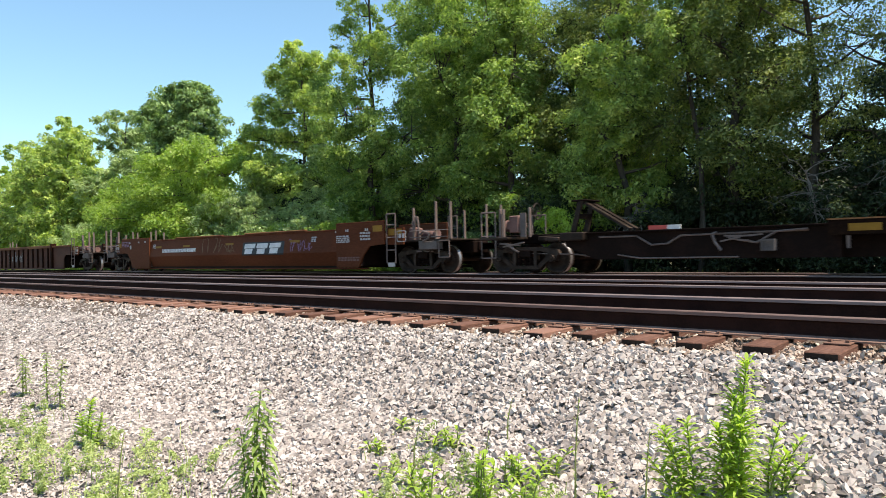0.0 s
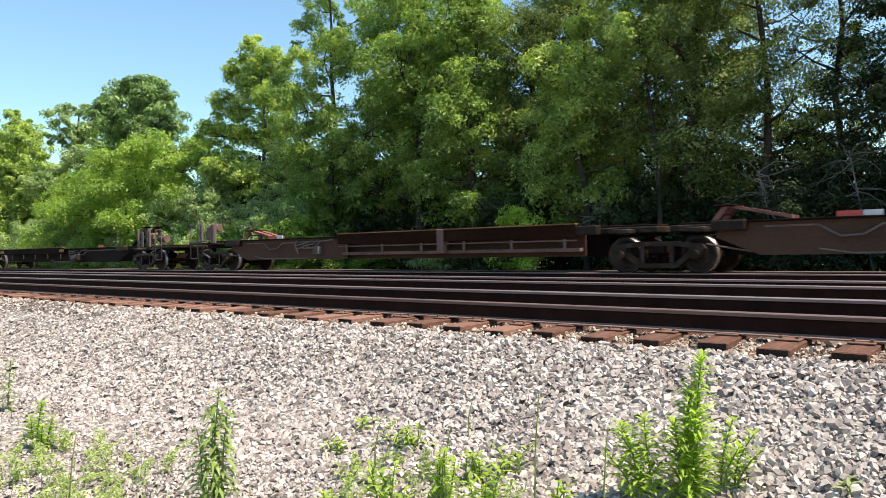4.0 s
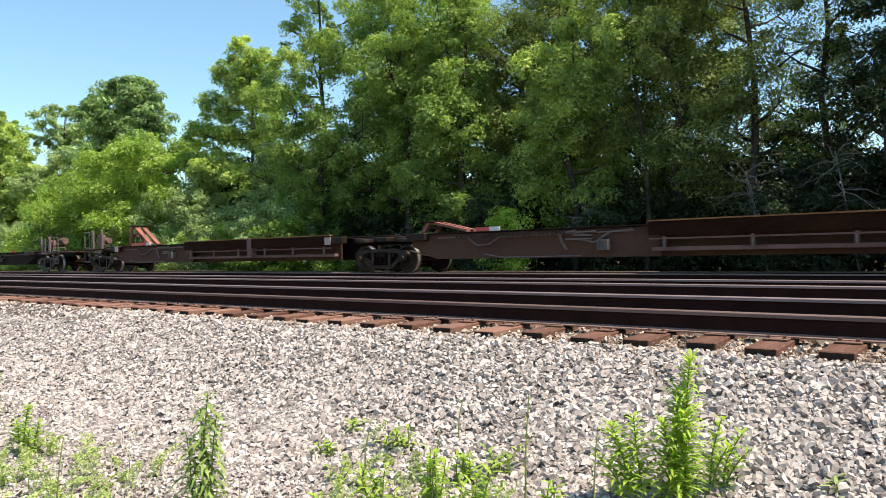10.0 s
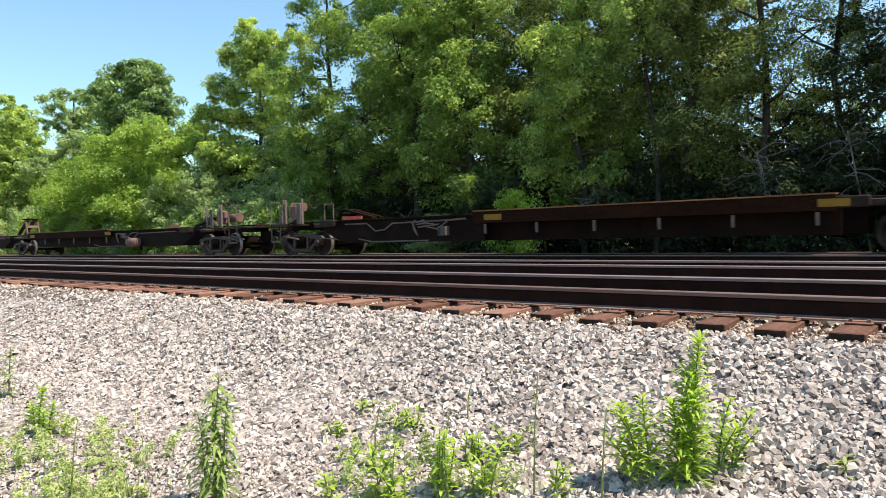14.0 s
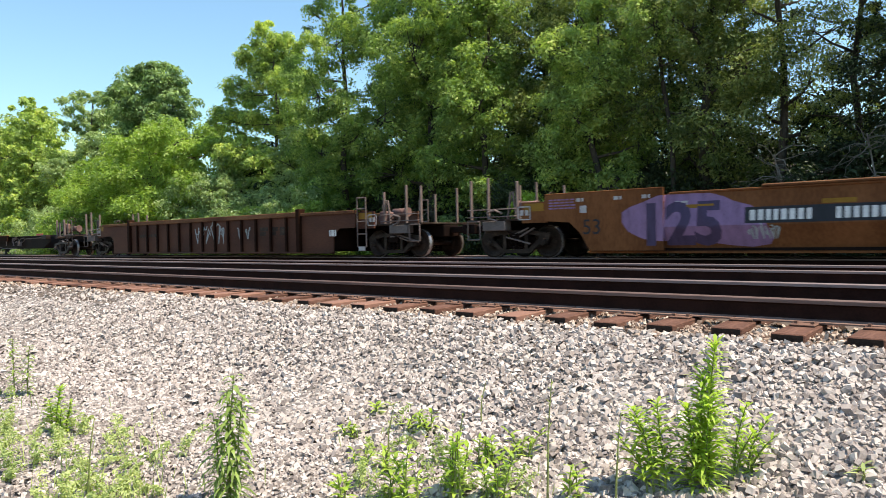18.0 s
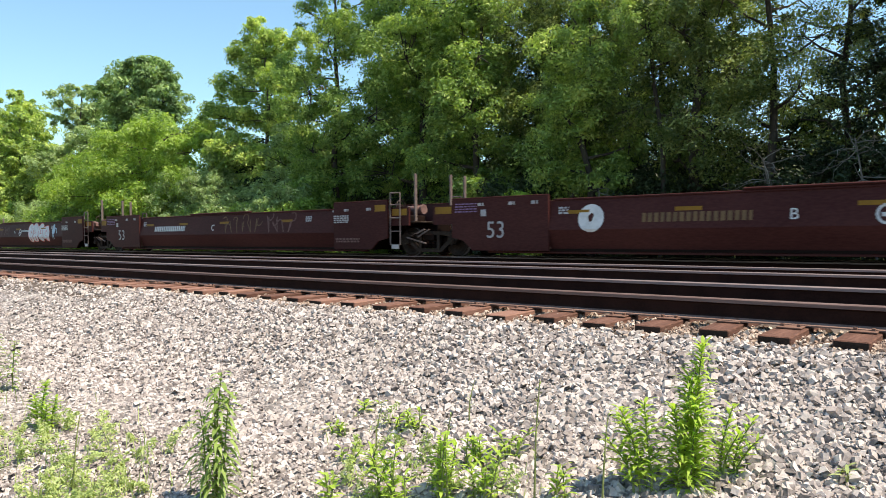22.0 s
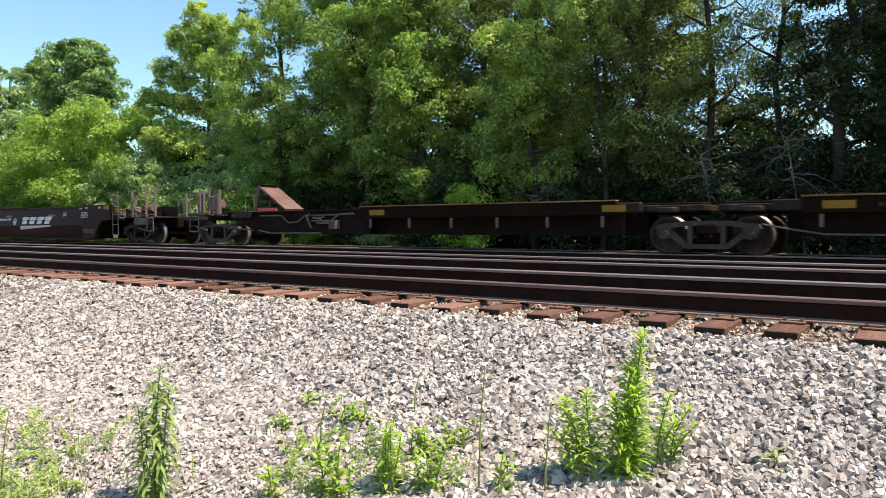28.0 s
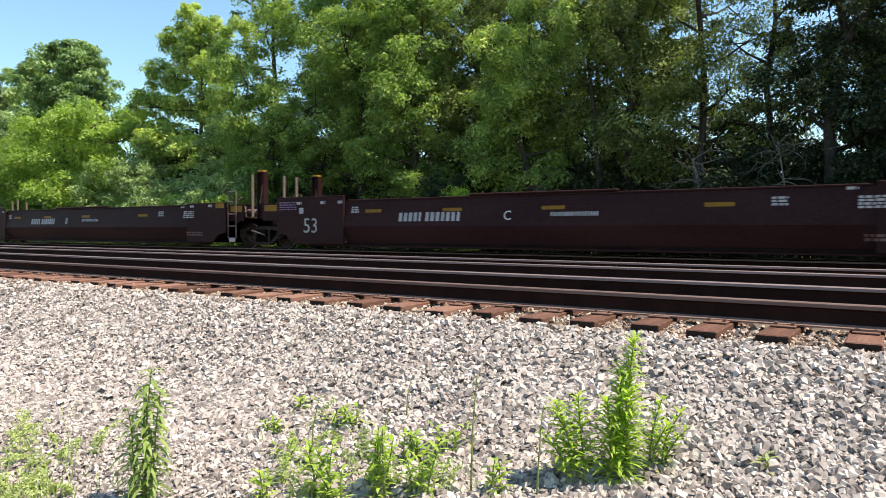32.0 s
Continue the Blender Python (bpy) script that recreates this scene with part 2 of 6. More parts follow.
M_ROSE_STEEL = worn("faded_red_steel", [(0.3, (0.11, 0.04, 0.03)), (0.7, (0.30, 0.11, 0.085))], 2, 30, 0.8)
M_LEAF_DEEP = leafy("leaf_deep_green", [(0, (0.0598, 0.1027, 0.0538)), (0.5, (0.1906, 0.2990, 0.1270)), (1, (0.4604, 0.5798, 0.2594))], 0.4, 0.55)
M_LEAF_DEAD = leafy("leaf_dead", [(0, (0.22, 0.07, 0.03)), (1, (0.42, 0.16, 0.07))], 0.4)
for dull in (M_MAROON, M_PLUM, M_BROWN, M_ORANGE_BROWN, M_RAIL, M_HEAD, M_HEAD_BROWN, M_DARK, M_STEEL, M_SILL, M_SILL_DARK, M_TIE_END, M_BED):
    dull.node_tree.nodes["Principled BSDF"].inputs["Specular IOR Level"].default_value = 0.08
M_TWIG = worn("dead_wood", [(0.3, (0.096, 0.084, 0.072)), (0.7, (0.216, 0.198, 0.174))], 4, 40, 0.9)
M_WEED = leafy("weed_leaf", [(0, (0.16, 0.26, 0.04)), (0.5, (0.37, 0.50, 0.09)), (1, (0.58, 0.66, 0.19))], 0.5)
M_WEED_OLIVE = leafy("weed_leaf_olive", [(0, (0.11, 0.17, 0.045)), (0.5, (0.24, 0.33, 0.09)), (1, (0.42, 0.50, 0.17))], 0.4)
M_WEED_PALE = leafy("weed_leaf_pale", [(0, (0.17, 0.23, 0.085)), (0.5, (0.35, 0.42, 0.17)), (1, (0.55, 0.58, 0.29))], 0.42)
M_STEM = worn("weed_stem", [(0.3, (0.10, 0.14, 0.04)), (0.7, (0.20, 0.22, 0.08))], 8, 60, 0.8)
M_GRASS = leafy("grass_blade", [(0, (0.085, 0.16, 0.032)), (0.5, (0.187, 0.272, 0.064)), (1, (0.374, 0.4, 0.144))], 0.3)


# ---- building helpers ----
def mesh_of(name, bm, *mats):
    me = bpy.data.meshes.new(name)
    bm.to_mesh(me)
    bm.free()
    for m in mats:
        me.materials.append(m)
    return me


def part(name, bm, mat, parent=None, label="", at=None):
    """One mesh object, under a thing or a part; bm may be a bmesh or a ready mesh."""
    me = bm if isinstance(bm, bpy.types.Mesh) else mesh_of(name, bm, mat)
    ob = new(name, me)
    ob.parent = parent
    if at is not None:
        ob.matrix_basis = at
    return tagged(ob, label) if label else ob


def box(bm, x0, x1, y0, y1, z0, z1, bevel=0.0):
    vs = [bm.verts.new((x, y, z)) for x in (x0, x1) for y in (y0, y1) for z in (z0, z1)]
    fs = [bm.faces.new([vs[i] for i in f]) for f in ((0, 1, 3, 2), (4, 6, 7, 5), (0, 4, 5, 1), (2, 3, 7, 6), (0, 2, 6, 4), (1, 5, 7, 3))]
    if bevel:
        es = {e for f in fs for e in f.edges}
        bmesh.ops.bevel(bm, geom=list(es), offset=bevel, segments=1, affect="EDGES")
    return bm


def boxes(*lots, bevel=0.0):
    bm = bmesh.new()
    for b in lots:
        box(bm, *b, bevel=bevel)
    return bm


def tube(bm, a, b, r0, r1=None, sides=8, caps=True):
    """A round bar from a to b."""
    a, b = Vector(a), Vector(b)
    r1 = r0 if r1 is None else r1
    q = (b - a).to_track_quat("Z", "Y")
    rings = []
    for p, r in ((a, r0), (b, r1)):
        rings.append([bm.verts.new(p + q @ Vector((r * math.cos(2 * math.pi * i / sides), r * math.sin(2 * math.pi * i / sides), 0))) for i in range(sides)])
    for i in range(sides):
        j = (i + 1) % sides
        bm.faces.new((rings[0][i], rings[0][j], rings[1][j], rings[1][i])).smooth = sides > 6
    if caps:
        bm.faces.new(rings[0][::-1])
        bm.faces.new(rings[1])
    return bm


def pipe(points, r, sides=6):
    bm = bmesh.new()
    for a, b in zip(points, points[1:]):
        tube(bm, a, b, r, sides=sides)
    return bm


def sweep(profile, x0, x1, closed=True):
    """A profile of (y, z) pairs drawn out along x."""
    bm = bmesh.new()
    rings = [[bm.verts.new((x, y, z)) for y, z in profile] for x in (x0, x1)]
    n = len(profile)
    for i in range(n if closed else n - 1):
        j = (i + 1) % n
        bm.faces.new((rings[0][i], rings[1][i], rings[1][j], rings[0][j]))
    if closed:
        bm.faces.new(rings[0])
        bm.faces.new(rings[1][::-1])
    bmesh.ops.recalc_face_normals(bm, faces=bm.faces)
    return bm


def plate(outline, y0, y1):
    """A flat outline of (x, z) pairs with thickness from y0 to y1."""
    bm = bmesh.new()
    a = [bm.verts.new((x, y0, z)) for x, z in outline]
    b = [bm.verts.new((x, y1, z)) for x, z in outline]
    bm.faces.new(a)
    bm.faces.new(b[::-1])
    for i in range(len(a)):
        j = (i + 1) % len(a)
        bm.faces.new((a[i], b[i], b[j], a[j]))
    bmesh.ops.recalc_face_normals(bm, faces=bm.faces)
    return bm


def mesh_np(name, verts, faces, mat):
    me = bpy.data.meshes.new(name)
    me.from_pydata(verts.tolist() if hasattr(verts, "tolist") else verts, [], faces.tolist() if hasattr(faces, "tolist") else faces)
    me.materials.append(mat)
    return me


# ---- ground ----
NEAR, MID, FAR = 6.09, 10.02, 16.0   # near rails of the three tracks
GAUGE = 1.51
FAR_DROP = -0.075


def ground_z(x, y):
    """Height of the bare ground under the loose stones."""
    pts = [(-500, -0.95), (-8, -0.86), (2.0, -0.80), (3.5, -0.74), (4.1, -0.62), (5.1, -0.19), (5.4, -0.10), (8.3, -0.08), (9.2, -0.05), (12.4, -0.05),
           (13.6, -0.14), (15.0, -0.12), (18.6, -0.12), (20.5, -0.45), (24, -0.5), (60, -0.3), (2000, 0)]
    for (a, za), (b, zb) in zip(pts, pts[1:]):
        if y <= b:
            return za + (zb - za) * max(0, (y - a)) / (b - a)
    return pts[-1][1]


def build_ground():
    ys = [-1500, -200, -40, -8, -2, 0, 1, 2, 2.6, 3.0, 3.5, 3.8, 4.1, 4.4, 4.7, 5.0, 5.1, 5.4, 5.8, 8.3, 9.2, 12.4, 13.6, 15.0, 18.6, 19.5, 20.5, 24, 40, 60, 200, 800, 2000]
    xs = [-3000, -800, -300, -150, -100] + list(np.arange(-80, 12, 0.8)) + [15, 30, 80, 300, 1500]
    verts = [(x, y, ground_z(x, y) + (0.03 * noise.noise((x * 0.7, y * 0.7, 0)) if y < 5 else 0)) for x in xs for y in ys]
    n = len(ys)
    faces = [(i * n + j, (i + 1) * n + j, (i + 1) * n + j + 1, i * n + j + 1) for i in range(len(xs) - 1) for j in range(n - 1)]
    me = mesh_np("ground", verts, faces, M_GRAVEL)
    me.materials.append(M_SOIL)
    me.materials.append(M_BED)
    # dirty bed; under the upper ballast its dark also stands for shade between stones
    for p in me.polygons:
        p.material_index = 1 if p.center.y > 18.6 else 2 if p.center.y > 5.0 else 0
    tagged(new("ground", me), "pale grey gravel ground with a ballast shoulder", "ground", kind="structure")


build_ground()


def stones(name, count, x0, x1, y0, y1, size, seed, lift=0.0, bias=1.0, mat=None, label="loose angular pale grey ballast stones beside the track"):
    """Loose angular stones, joined: nobody could count them."""
    rng = np.random.default_rng(seed)
    cube = np.array([(x, y, z) for x in (-1, 1) for y in (-1, 1) for z in (-1, 1)], float) * (0.80, 0.66, 0.46)
    quad = np.array([(0, 1, 3, 2), (4, 6, 7, 5), (0, 4, 5, 1), (2, 3, 7, 6), (0, 2, 6, 4), (1, 5, 7, 3)])
    quad = quad[(0, 1, 2, 3, 5), :]
    tri = np.concatenate([quad[:, (0, 1, 2)], quad[:, (0, 2, 3)]])
    xs = x1 - (x1 - x0) * rng.random(count) ** bias
    ys = y0 + (y1 - y0) * rng.random(count)
    zs = np.array([ground_z(x, y) for x, y in zip(xs, ys)]) + lift
    s = size * np.minimum(rng.lognormal(0, 0.32, count), 1.7)
    v = cube[None] * (1 + 0.75 * (rng.random((count, 8, 3)) - 0.5)) * (s[:, None, None] * (0.6 + 0.75 * rng.random((count, 1, 3))))
    v[:, (1, 3, 5, 7), :2] *= rng.uniform(0.4, 0.85, (count, 1, 1))
    ang = rng.random((count, 3)) * 6.283 * (1, 0.12, 0.12) + rng.normal(0, 0.4, (count, 3)) * (0, 1, 1)
    for k, (i, j) in enumerate(((0, 1), (1, 2), (0, 2))):
        c, sn = np.cos(ang[:, k])[:, None], np.sin(ang[:, k])[:, None]
        a, b = v[:, :, i] * c - v[:, :, j] * sn, v[:, :, i] * sn + v[:, :, j] * c
        v[:, :, i], v[:, :, j] = a, b
    v += np.stack([xs, ys, zs + s * (0.1 + 0.8 * rng.random(count))], 1)[:, None, :]
    f = (tri[None] + 8 * np.arange(count)[:, None, None]).reshape(-1, 3)
    ob = new(name, mesh_np(name, v.reshape(-1, 3), f, mat or M_STONE))
    return tagged(ob, label, "gravel", kind="stuff")


stones("ballast", 62000, -11, 3.0, 3.0, 5.42, 0.0215, 3, -0.006, bias=1.5)
stones("gravel", 38000, -11, 0.0, 0.9, 3.2, 0.0145, 4, -0.006, bias=1.2)
stones("far_ballast", 14000, -28, -10, 1.5, 5.44, 0.025, 8, -0.01, bias=1.5)
stones("rusty_ballast", 9000, -22, 3.2, 5.34, 5.7, 0.018, 9, -0.012, 1.2, M_STONE_RUST, "rust-stained ballast stones between the tie ends")
stones("crib_ballast", 14000, -22, 3.2, 5.6, 6.3, 0.017, 10, 0.008, 1.2, M_STONE_RUST, "rust-stained ballast stones in the cribs under the rail")


# ---- tracks ----
RAIL = [(-0.075, 0.0), (-0.075, 0.012), (-0.02, 0.03), (-0.009, 0.045), (-0.009, 0.135), (-0.036, 0.15), (-0.036, 0.178), (-0.028, 0.186),
        (0.028, 0.186), (0.036, 0.178), (0.036, 0.15), (0.009, 0.135), (0.009, 0.045), (0.02, 0.03), (0.075, 0.012), (0.075, 0.0)]


def track(name, y, z, x0, x1, loose, seed):
    root = tagged(new(name), "railway track with rusty rails on worn wooden ties", "track", kind="structure")
    root.matrix_basis = pose(0, y, z - 0.018, 0.85) if loose else pose(0, y, z)
    rng = random.Random(seed)
    for k in (0, 1):
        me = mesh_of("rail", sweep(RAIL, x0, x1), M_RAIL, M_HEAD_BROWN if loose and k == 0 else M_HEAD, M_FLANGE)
        # web shade and flange sunlight are put in by separate materials
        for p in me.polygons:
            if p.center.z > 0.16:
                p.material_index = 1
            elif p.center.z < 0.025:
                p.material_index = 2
        part("rail", me, None, root, "rusty steel rail with a dull worn head", pose(0, k * GAUGE, 0.004))
    tie = mesh_of("tie", box(bmesh.new(), -0.115, 0.115, -0.57, GAUGE + 0.57, -0.17, -0.004, 0.008), M_TIE, M_TIE_END)
    for p in tie.polygons:
        p.material_index = 1 if abs(p.normal.y) > 0.9 else 0
    pl = mesh_of("tie_plate", box(bmesh.new(), -0.09, 0.09, -0.17, 0.17, -0.004, 0.008, 0.003), M_PLATE)
    spk = bmesh.new()
    for sx in (-0.06, 0.06):
        for sy in (-0.1, 0.1):
            box(spk, sx - 0.012, sx + 0.012, sy - 0.016, sy + 0.016, 0.0, 0.028)
    spk = mesh_of("spike", spk, M_PLATE)
    x = min(x1, 14) - 0.3
    while x > x0:
        if loose and x > -48:
            t = part("tie", tie, None, root, "", pose(x, rng.uniform(-0.06, 0.06), rng.uniform(-0.014, 0.0), 0, 0, rng.uniform(-2, 2)))
            for k in (0, 1):
                q = part("tie_plate", pl, None, t, "", pose(0, k * GAUGE, 0.005))
                if k == 0 or x > -14:
                    part("spike", spk, None, q)
        elif x > -60:
            part("tie", tie, None, root, "", pose(x, 0, 0))
        x -= 0.5 + rng.uniform(-0.05, 0.05)
    return root


track("track_near", NEAR, 0.0, -260, 14, True, 5)
track("track_middle", MID, 0.0, -260, 14, False, 6)
track("track_far", FAR, FAR_DROP, -980, 960, False, 7)


# ---- the train ----
SPEED = 27.93
TRAIN_Y, TRAIN_Z = FAR + GAUGE / 2, FAR_DROP + 0.19
WHEEL_R = 0.43
CARS, WHEELSETS = [], []
KEPT = {}


def kept(key, make, *mats):
    """Alike parts share one mesh."""
    if key not in KEPT:
        KEPT[key] = mesh_of(key[0], make(), *mats)
    return KEPT[key]


def wheelset_mesh():
    bm = bmesh.new()
    tube(bm, (0, -1.02, 0), (0, 1.02, 0), 0.075, sides=8)
    for s in (-1, 1):
        y = s * 0.755
        prof = [(0.10, -0.09), (0.13, -0.10), (0.17, -0.055), (WHEEL_R - 0.10, -0.03), (WHEEL_R - 0.075, -0.07), (WHEEL_R, -0.07), (WHEEL_R + 0.005, 0.035), (WHEEL_R + 0.028, 0.045),
                (WHEEL_R + 0.028, 0.065), (WHEEL_R - 0.06, 0.07), (WHEEL_R - 0.09, 0.03), (0.17, 0.05), (0.10, 0.09)]
        n, rings = 20, []
        for r, o in prof:
            rings.append([bm.verts.new((r * math.cos(6.28319 * i / n), y - s * o, r * math.sin(6.28319 * i / n))) for i in range(n)])
        for k, (a, b) in enumerate(zip(rings, rings[1:])):
            for i in range(n):
                j = (i + 1) % n
                f = bm.faces.new((a[i], a[j], b[j], b[i]))
                f.smooth, f.material_index = True, 1 if k == 5 else 0
        for q in range(2):
            a = 3.1416 * q
            c = Vector((0.24 * math.cos(a), y + s * 0.045, 0.24 * math.sin(a)))
            tube(bm, c, c + Vector((0, s * 0.012, 0)), 0.028, sides=6)
    bmesh.ops.recalc_face_normals(bm, faces=bm.faces)
    return bm


def side_frame_mesh():
    bm = bmesh.new()

    def add(out, y0, y1):
        q = plate(out, y0, y1)
        me = bpy.data.meshes.new("piece")
        q.to_mesh(me)
        q.free()
        bm.from_mesh(me)
        bpy.data.meshes.remove(me)

    add([(-1.12, 0.56), (-1.06, 0.66), (-0.45, 0.74), (0.45, 0.74), (1.06, 0.66), (1.12, 0.56), (0.78, 0.58), (0.42, 0.63), (-0.42, 0.63), (-0.78, 0.58)], -0.06, 0.06)
    add([(-0.46, 0.13), (0.46, 0.13), (0.42, 0.23), (-0.42, 0.23)], -0.07, 0.07)
    for s in (-1, 1):
        add([(s * 0.46, 0.13), (s * 0.80, 0.40), (s * 0.78, 0.54), (s * 0.40, 0.23)], -0.055, 0.055)
        add([(s * 0.30, 0.22), (s * 0.40, 0.22), (s * 0.40, 0.65), (s * 0.30, 0.65)], -0.06, 0.06)
        add([(s * 0.76, 0.36), (s * 1.02, 0.36), (s * 1.10, 0.60), (s * 0.74, 0.60)], -0.07, 0.07)
        tube(bm, (s * 0.89, -0.14, 0.43), (s * 0.89, 0.05, 0.43), 0.10, sides=12)
        tube(bm, (s * 0.89, -0.16, 0.43), (s * 0.89, -0.14, 0.43), 0.05, sides=8)
    return bm


def spring_mesh():
    """One coil spring as a ribbed column."""
    bm = bmesh.new()
    prof = [(0.08 if k % 2 else 0.05, 0.24 + 0.026 * k) for k in range(10)]
    rings = [[bm.verts.new((r * math.cos(1.0472 * j), r * math.sin(1.0472 * j), z)) for j in range(6)] for r, z in prof]
    for p, q in zip(rings, rings[1:]):
        for j in range(6):
            bm.faces.new((p[j], p[(j + 1) % 6], q[(j + 1) % 6], q[j]))
    return bm


def truck(car, x, pale=False):
    """A two-axle truck under a car, its middle at x."""
    b = part("truck", kept(("bolster",), lambda: boxes((-0.2, 0.2, -1.08, 1.08, 0.46, 0.66), (-0.34, 0.34, -0.3, 0.3, 0.6, 0.74), bevel=0.02), M_DARK), None, car,
             "grimy two-axle railway truck", pose(x, 0, 0))
    for s in (-1, 1):
        part("side_frame", kept(("side_frame", pale), side_frame_mesh, M_TRUCK_PALE if pale else M_STEEL), None, b, "cast steel side frame, grey with brake dust", pose(0, s * 1.0, 0, 0, 0, 0 if s < 0 else 180))
        for k in range(3):
            part("coil_spring", kept(("coil_spring",), spring_mesh, M_DARK), None, b, "", pose(-0.18 + 0.18 * k, s * 1.0, 0))
        part("brake_beam", kept(("brake_beam",), lambda: boxes((-0.05, 0.05, -0.8, 0.8, 0.3, 0.4), (-0.03, 0.1, -0.85, -0.66, 0.24, 0.56), (-0.03, 0.1, 0.66, 0.85, 0.24, 0.56)), M_DARK), None, b, "",
             pose(s * 0.4, 0, 0, 0, 0, 0 if s > 0 else 180))
    for s in (-1, 1):
        w = part("wheelset", kept(("wheelset",), wheelset_mesh, M_STEEL, M_TREAD), None, b, "steel wheels with bright worn treads on an axle", pose(s * 0.89, 0, WHEEL_R))
        WHEELSETS.append((w, car, x + s * 0.89))
    return b


def car_root(name, s, label):
    root = tagged(new(name), label, "freight car", "cars of the train")
    root.matrix_basis = pose(s, TRAIN_Y, TRAIN_Z)
    CARS.append((root, s))
    return root


def coupler(car, x, way):
    bm = bmesh.new()
    box(bm, min(0, way * 0.75), max(0, way * 0.75), -0.09, 0.09, 0.72, 0.92, 0.02)
    box(bm, min(way * 0.7, way * 1.05), max(way * 0.7, way * 1.05), -0.17, 0.15, 0.68, 0.98, 0.03)
    part("coupler", bm, M_DARK, car, "", pose(x, 0, 0))


def hitch(car, x, way, up, mat, wide=False):
    """The trailer stand: two legs, a head plate and a diagonal strut, raised or folded down."""
    h = 0.74 if up else 0.26
    bm = boxes((-0.08, 0.08, -0.36, -0.28, 1.0, 1.0 + h), (-0.08, 0.08, 0.28, 0.36, 1.0, 1.0 + h), bevel=0.015)
    box(bm, -0.10, 0.10, -0.3, 0.3, 1.0 + h * 0.45, 1.0 + h * 0.6)
    for v in bm.verts:
        v.co.x -= way * 0.24 * (1 - (v.co.z - 1.0) / h)
    p = part("hitch", bm, mat, car, "upright steel trailer hitch" if up else "folded steel trailer hitch", pose(x, 0, 0))
    part("head_plate", boxes((-0.27, 0.2, -0.4, 0.4, 1.0 + h, 1.035 + h), bevel=0.02), M_DARK, p)
    st = bmesh.new()
    for y0, y1 in (((-0.42, 0.42),) if wide else ((-0.28, -0.08), (0.08, 0.28))):
        box(st, -0.03, 0.03, y0, y1, 0, math.hypot(1.35, h * 0.95))
    part("strut", st, mat, p, "", pose(way * 1.38, 0, 1.02, 0, -way * math.degrees(math.atan2(1.35, h * 0.95)), 0))


def brake_levers(car, x, seed):
    """Brake gear hung on the plain web: levers, a valve box and bent pipes."""
    rng = random.Random(seed + 40)
    part("lever_arm", pipe([(x - 0.75, -1.24, 0.86), (x - 0.85, -1.26, 0.82), (x - 0.8, -1.26, 0.68), (x - 0.66, -1.26, 0.50)], 0.032), M_BAR, car, "bent steel brake lever")
    for k in range(4):
        a = Vector((x - 0.6 + rng.uniform(-0.25, 0.2), -1.25, rng.uniform(0.62, 0.86)))
        b = a + Vector((rng.uniform(0.35, 0.85), -0.02, rng.uniform(-0.08, 0.1)))
        part("brake_rod", boxes((-0.016, 0.016, -0.016, 0.016, 0, (b - a).length)), M_BAR, car, "", Matrix.Translation(a) @ (b - a).to_track_quat("Z", "Y").to_matrix().to_4x4())
    part("valve_pipe", pipe([(x - 0.3, -1.24, 0.70), (x + 0.1, -1.26, 0.64), (x + 0.5, -1.26, 0.84), (x + 1.1, -1.24, 0.87)], 0.022), M_BAR, car)
    box_bm = boxes((-0.14, 0.14, -1.38, -1.2, 0.48, 0.50), (-0.14, 0.14, -1.38, -1.2, 0.66, 0.70), (-0.14, -0.11, -1.38, -1.2, 0.50, 0.66), (0.11, 0.14, -1.38, -1.2, 0.50, 0.66), (-0.11, 0.11, -1.34, -1.2, 0.50, 0.66))
    part("valve_box", box_bm, M_BOX, car, "small pale valve box", pose(x + 0.35, 0, 0))
    part("train_line", pipe([(x - 3.2, -1.2, 0.44), (x - 2.6, -1.2, 0.36), (x - 0.3, -1.2, 0.37)], 0.018), M_BAR, car, "thin pale brake pipe")


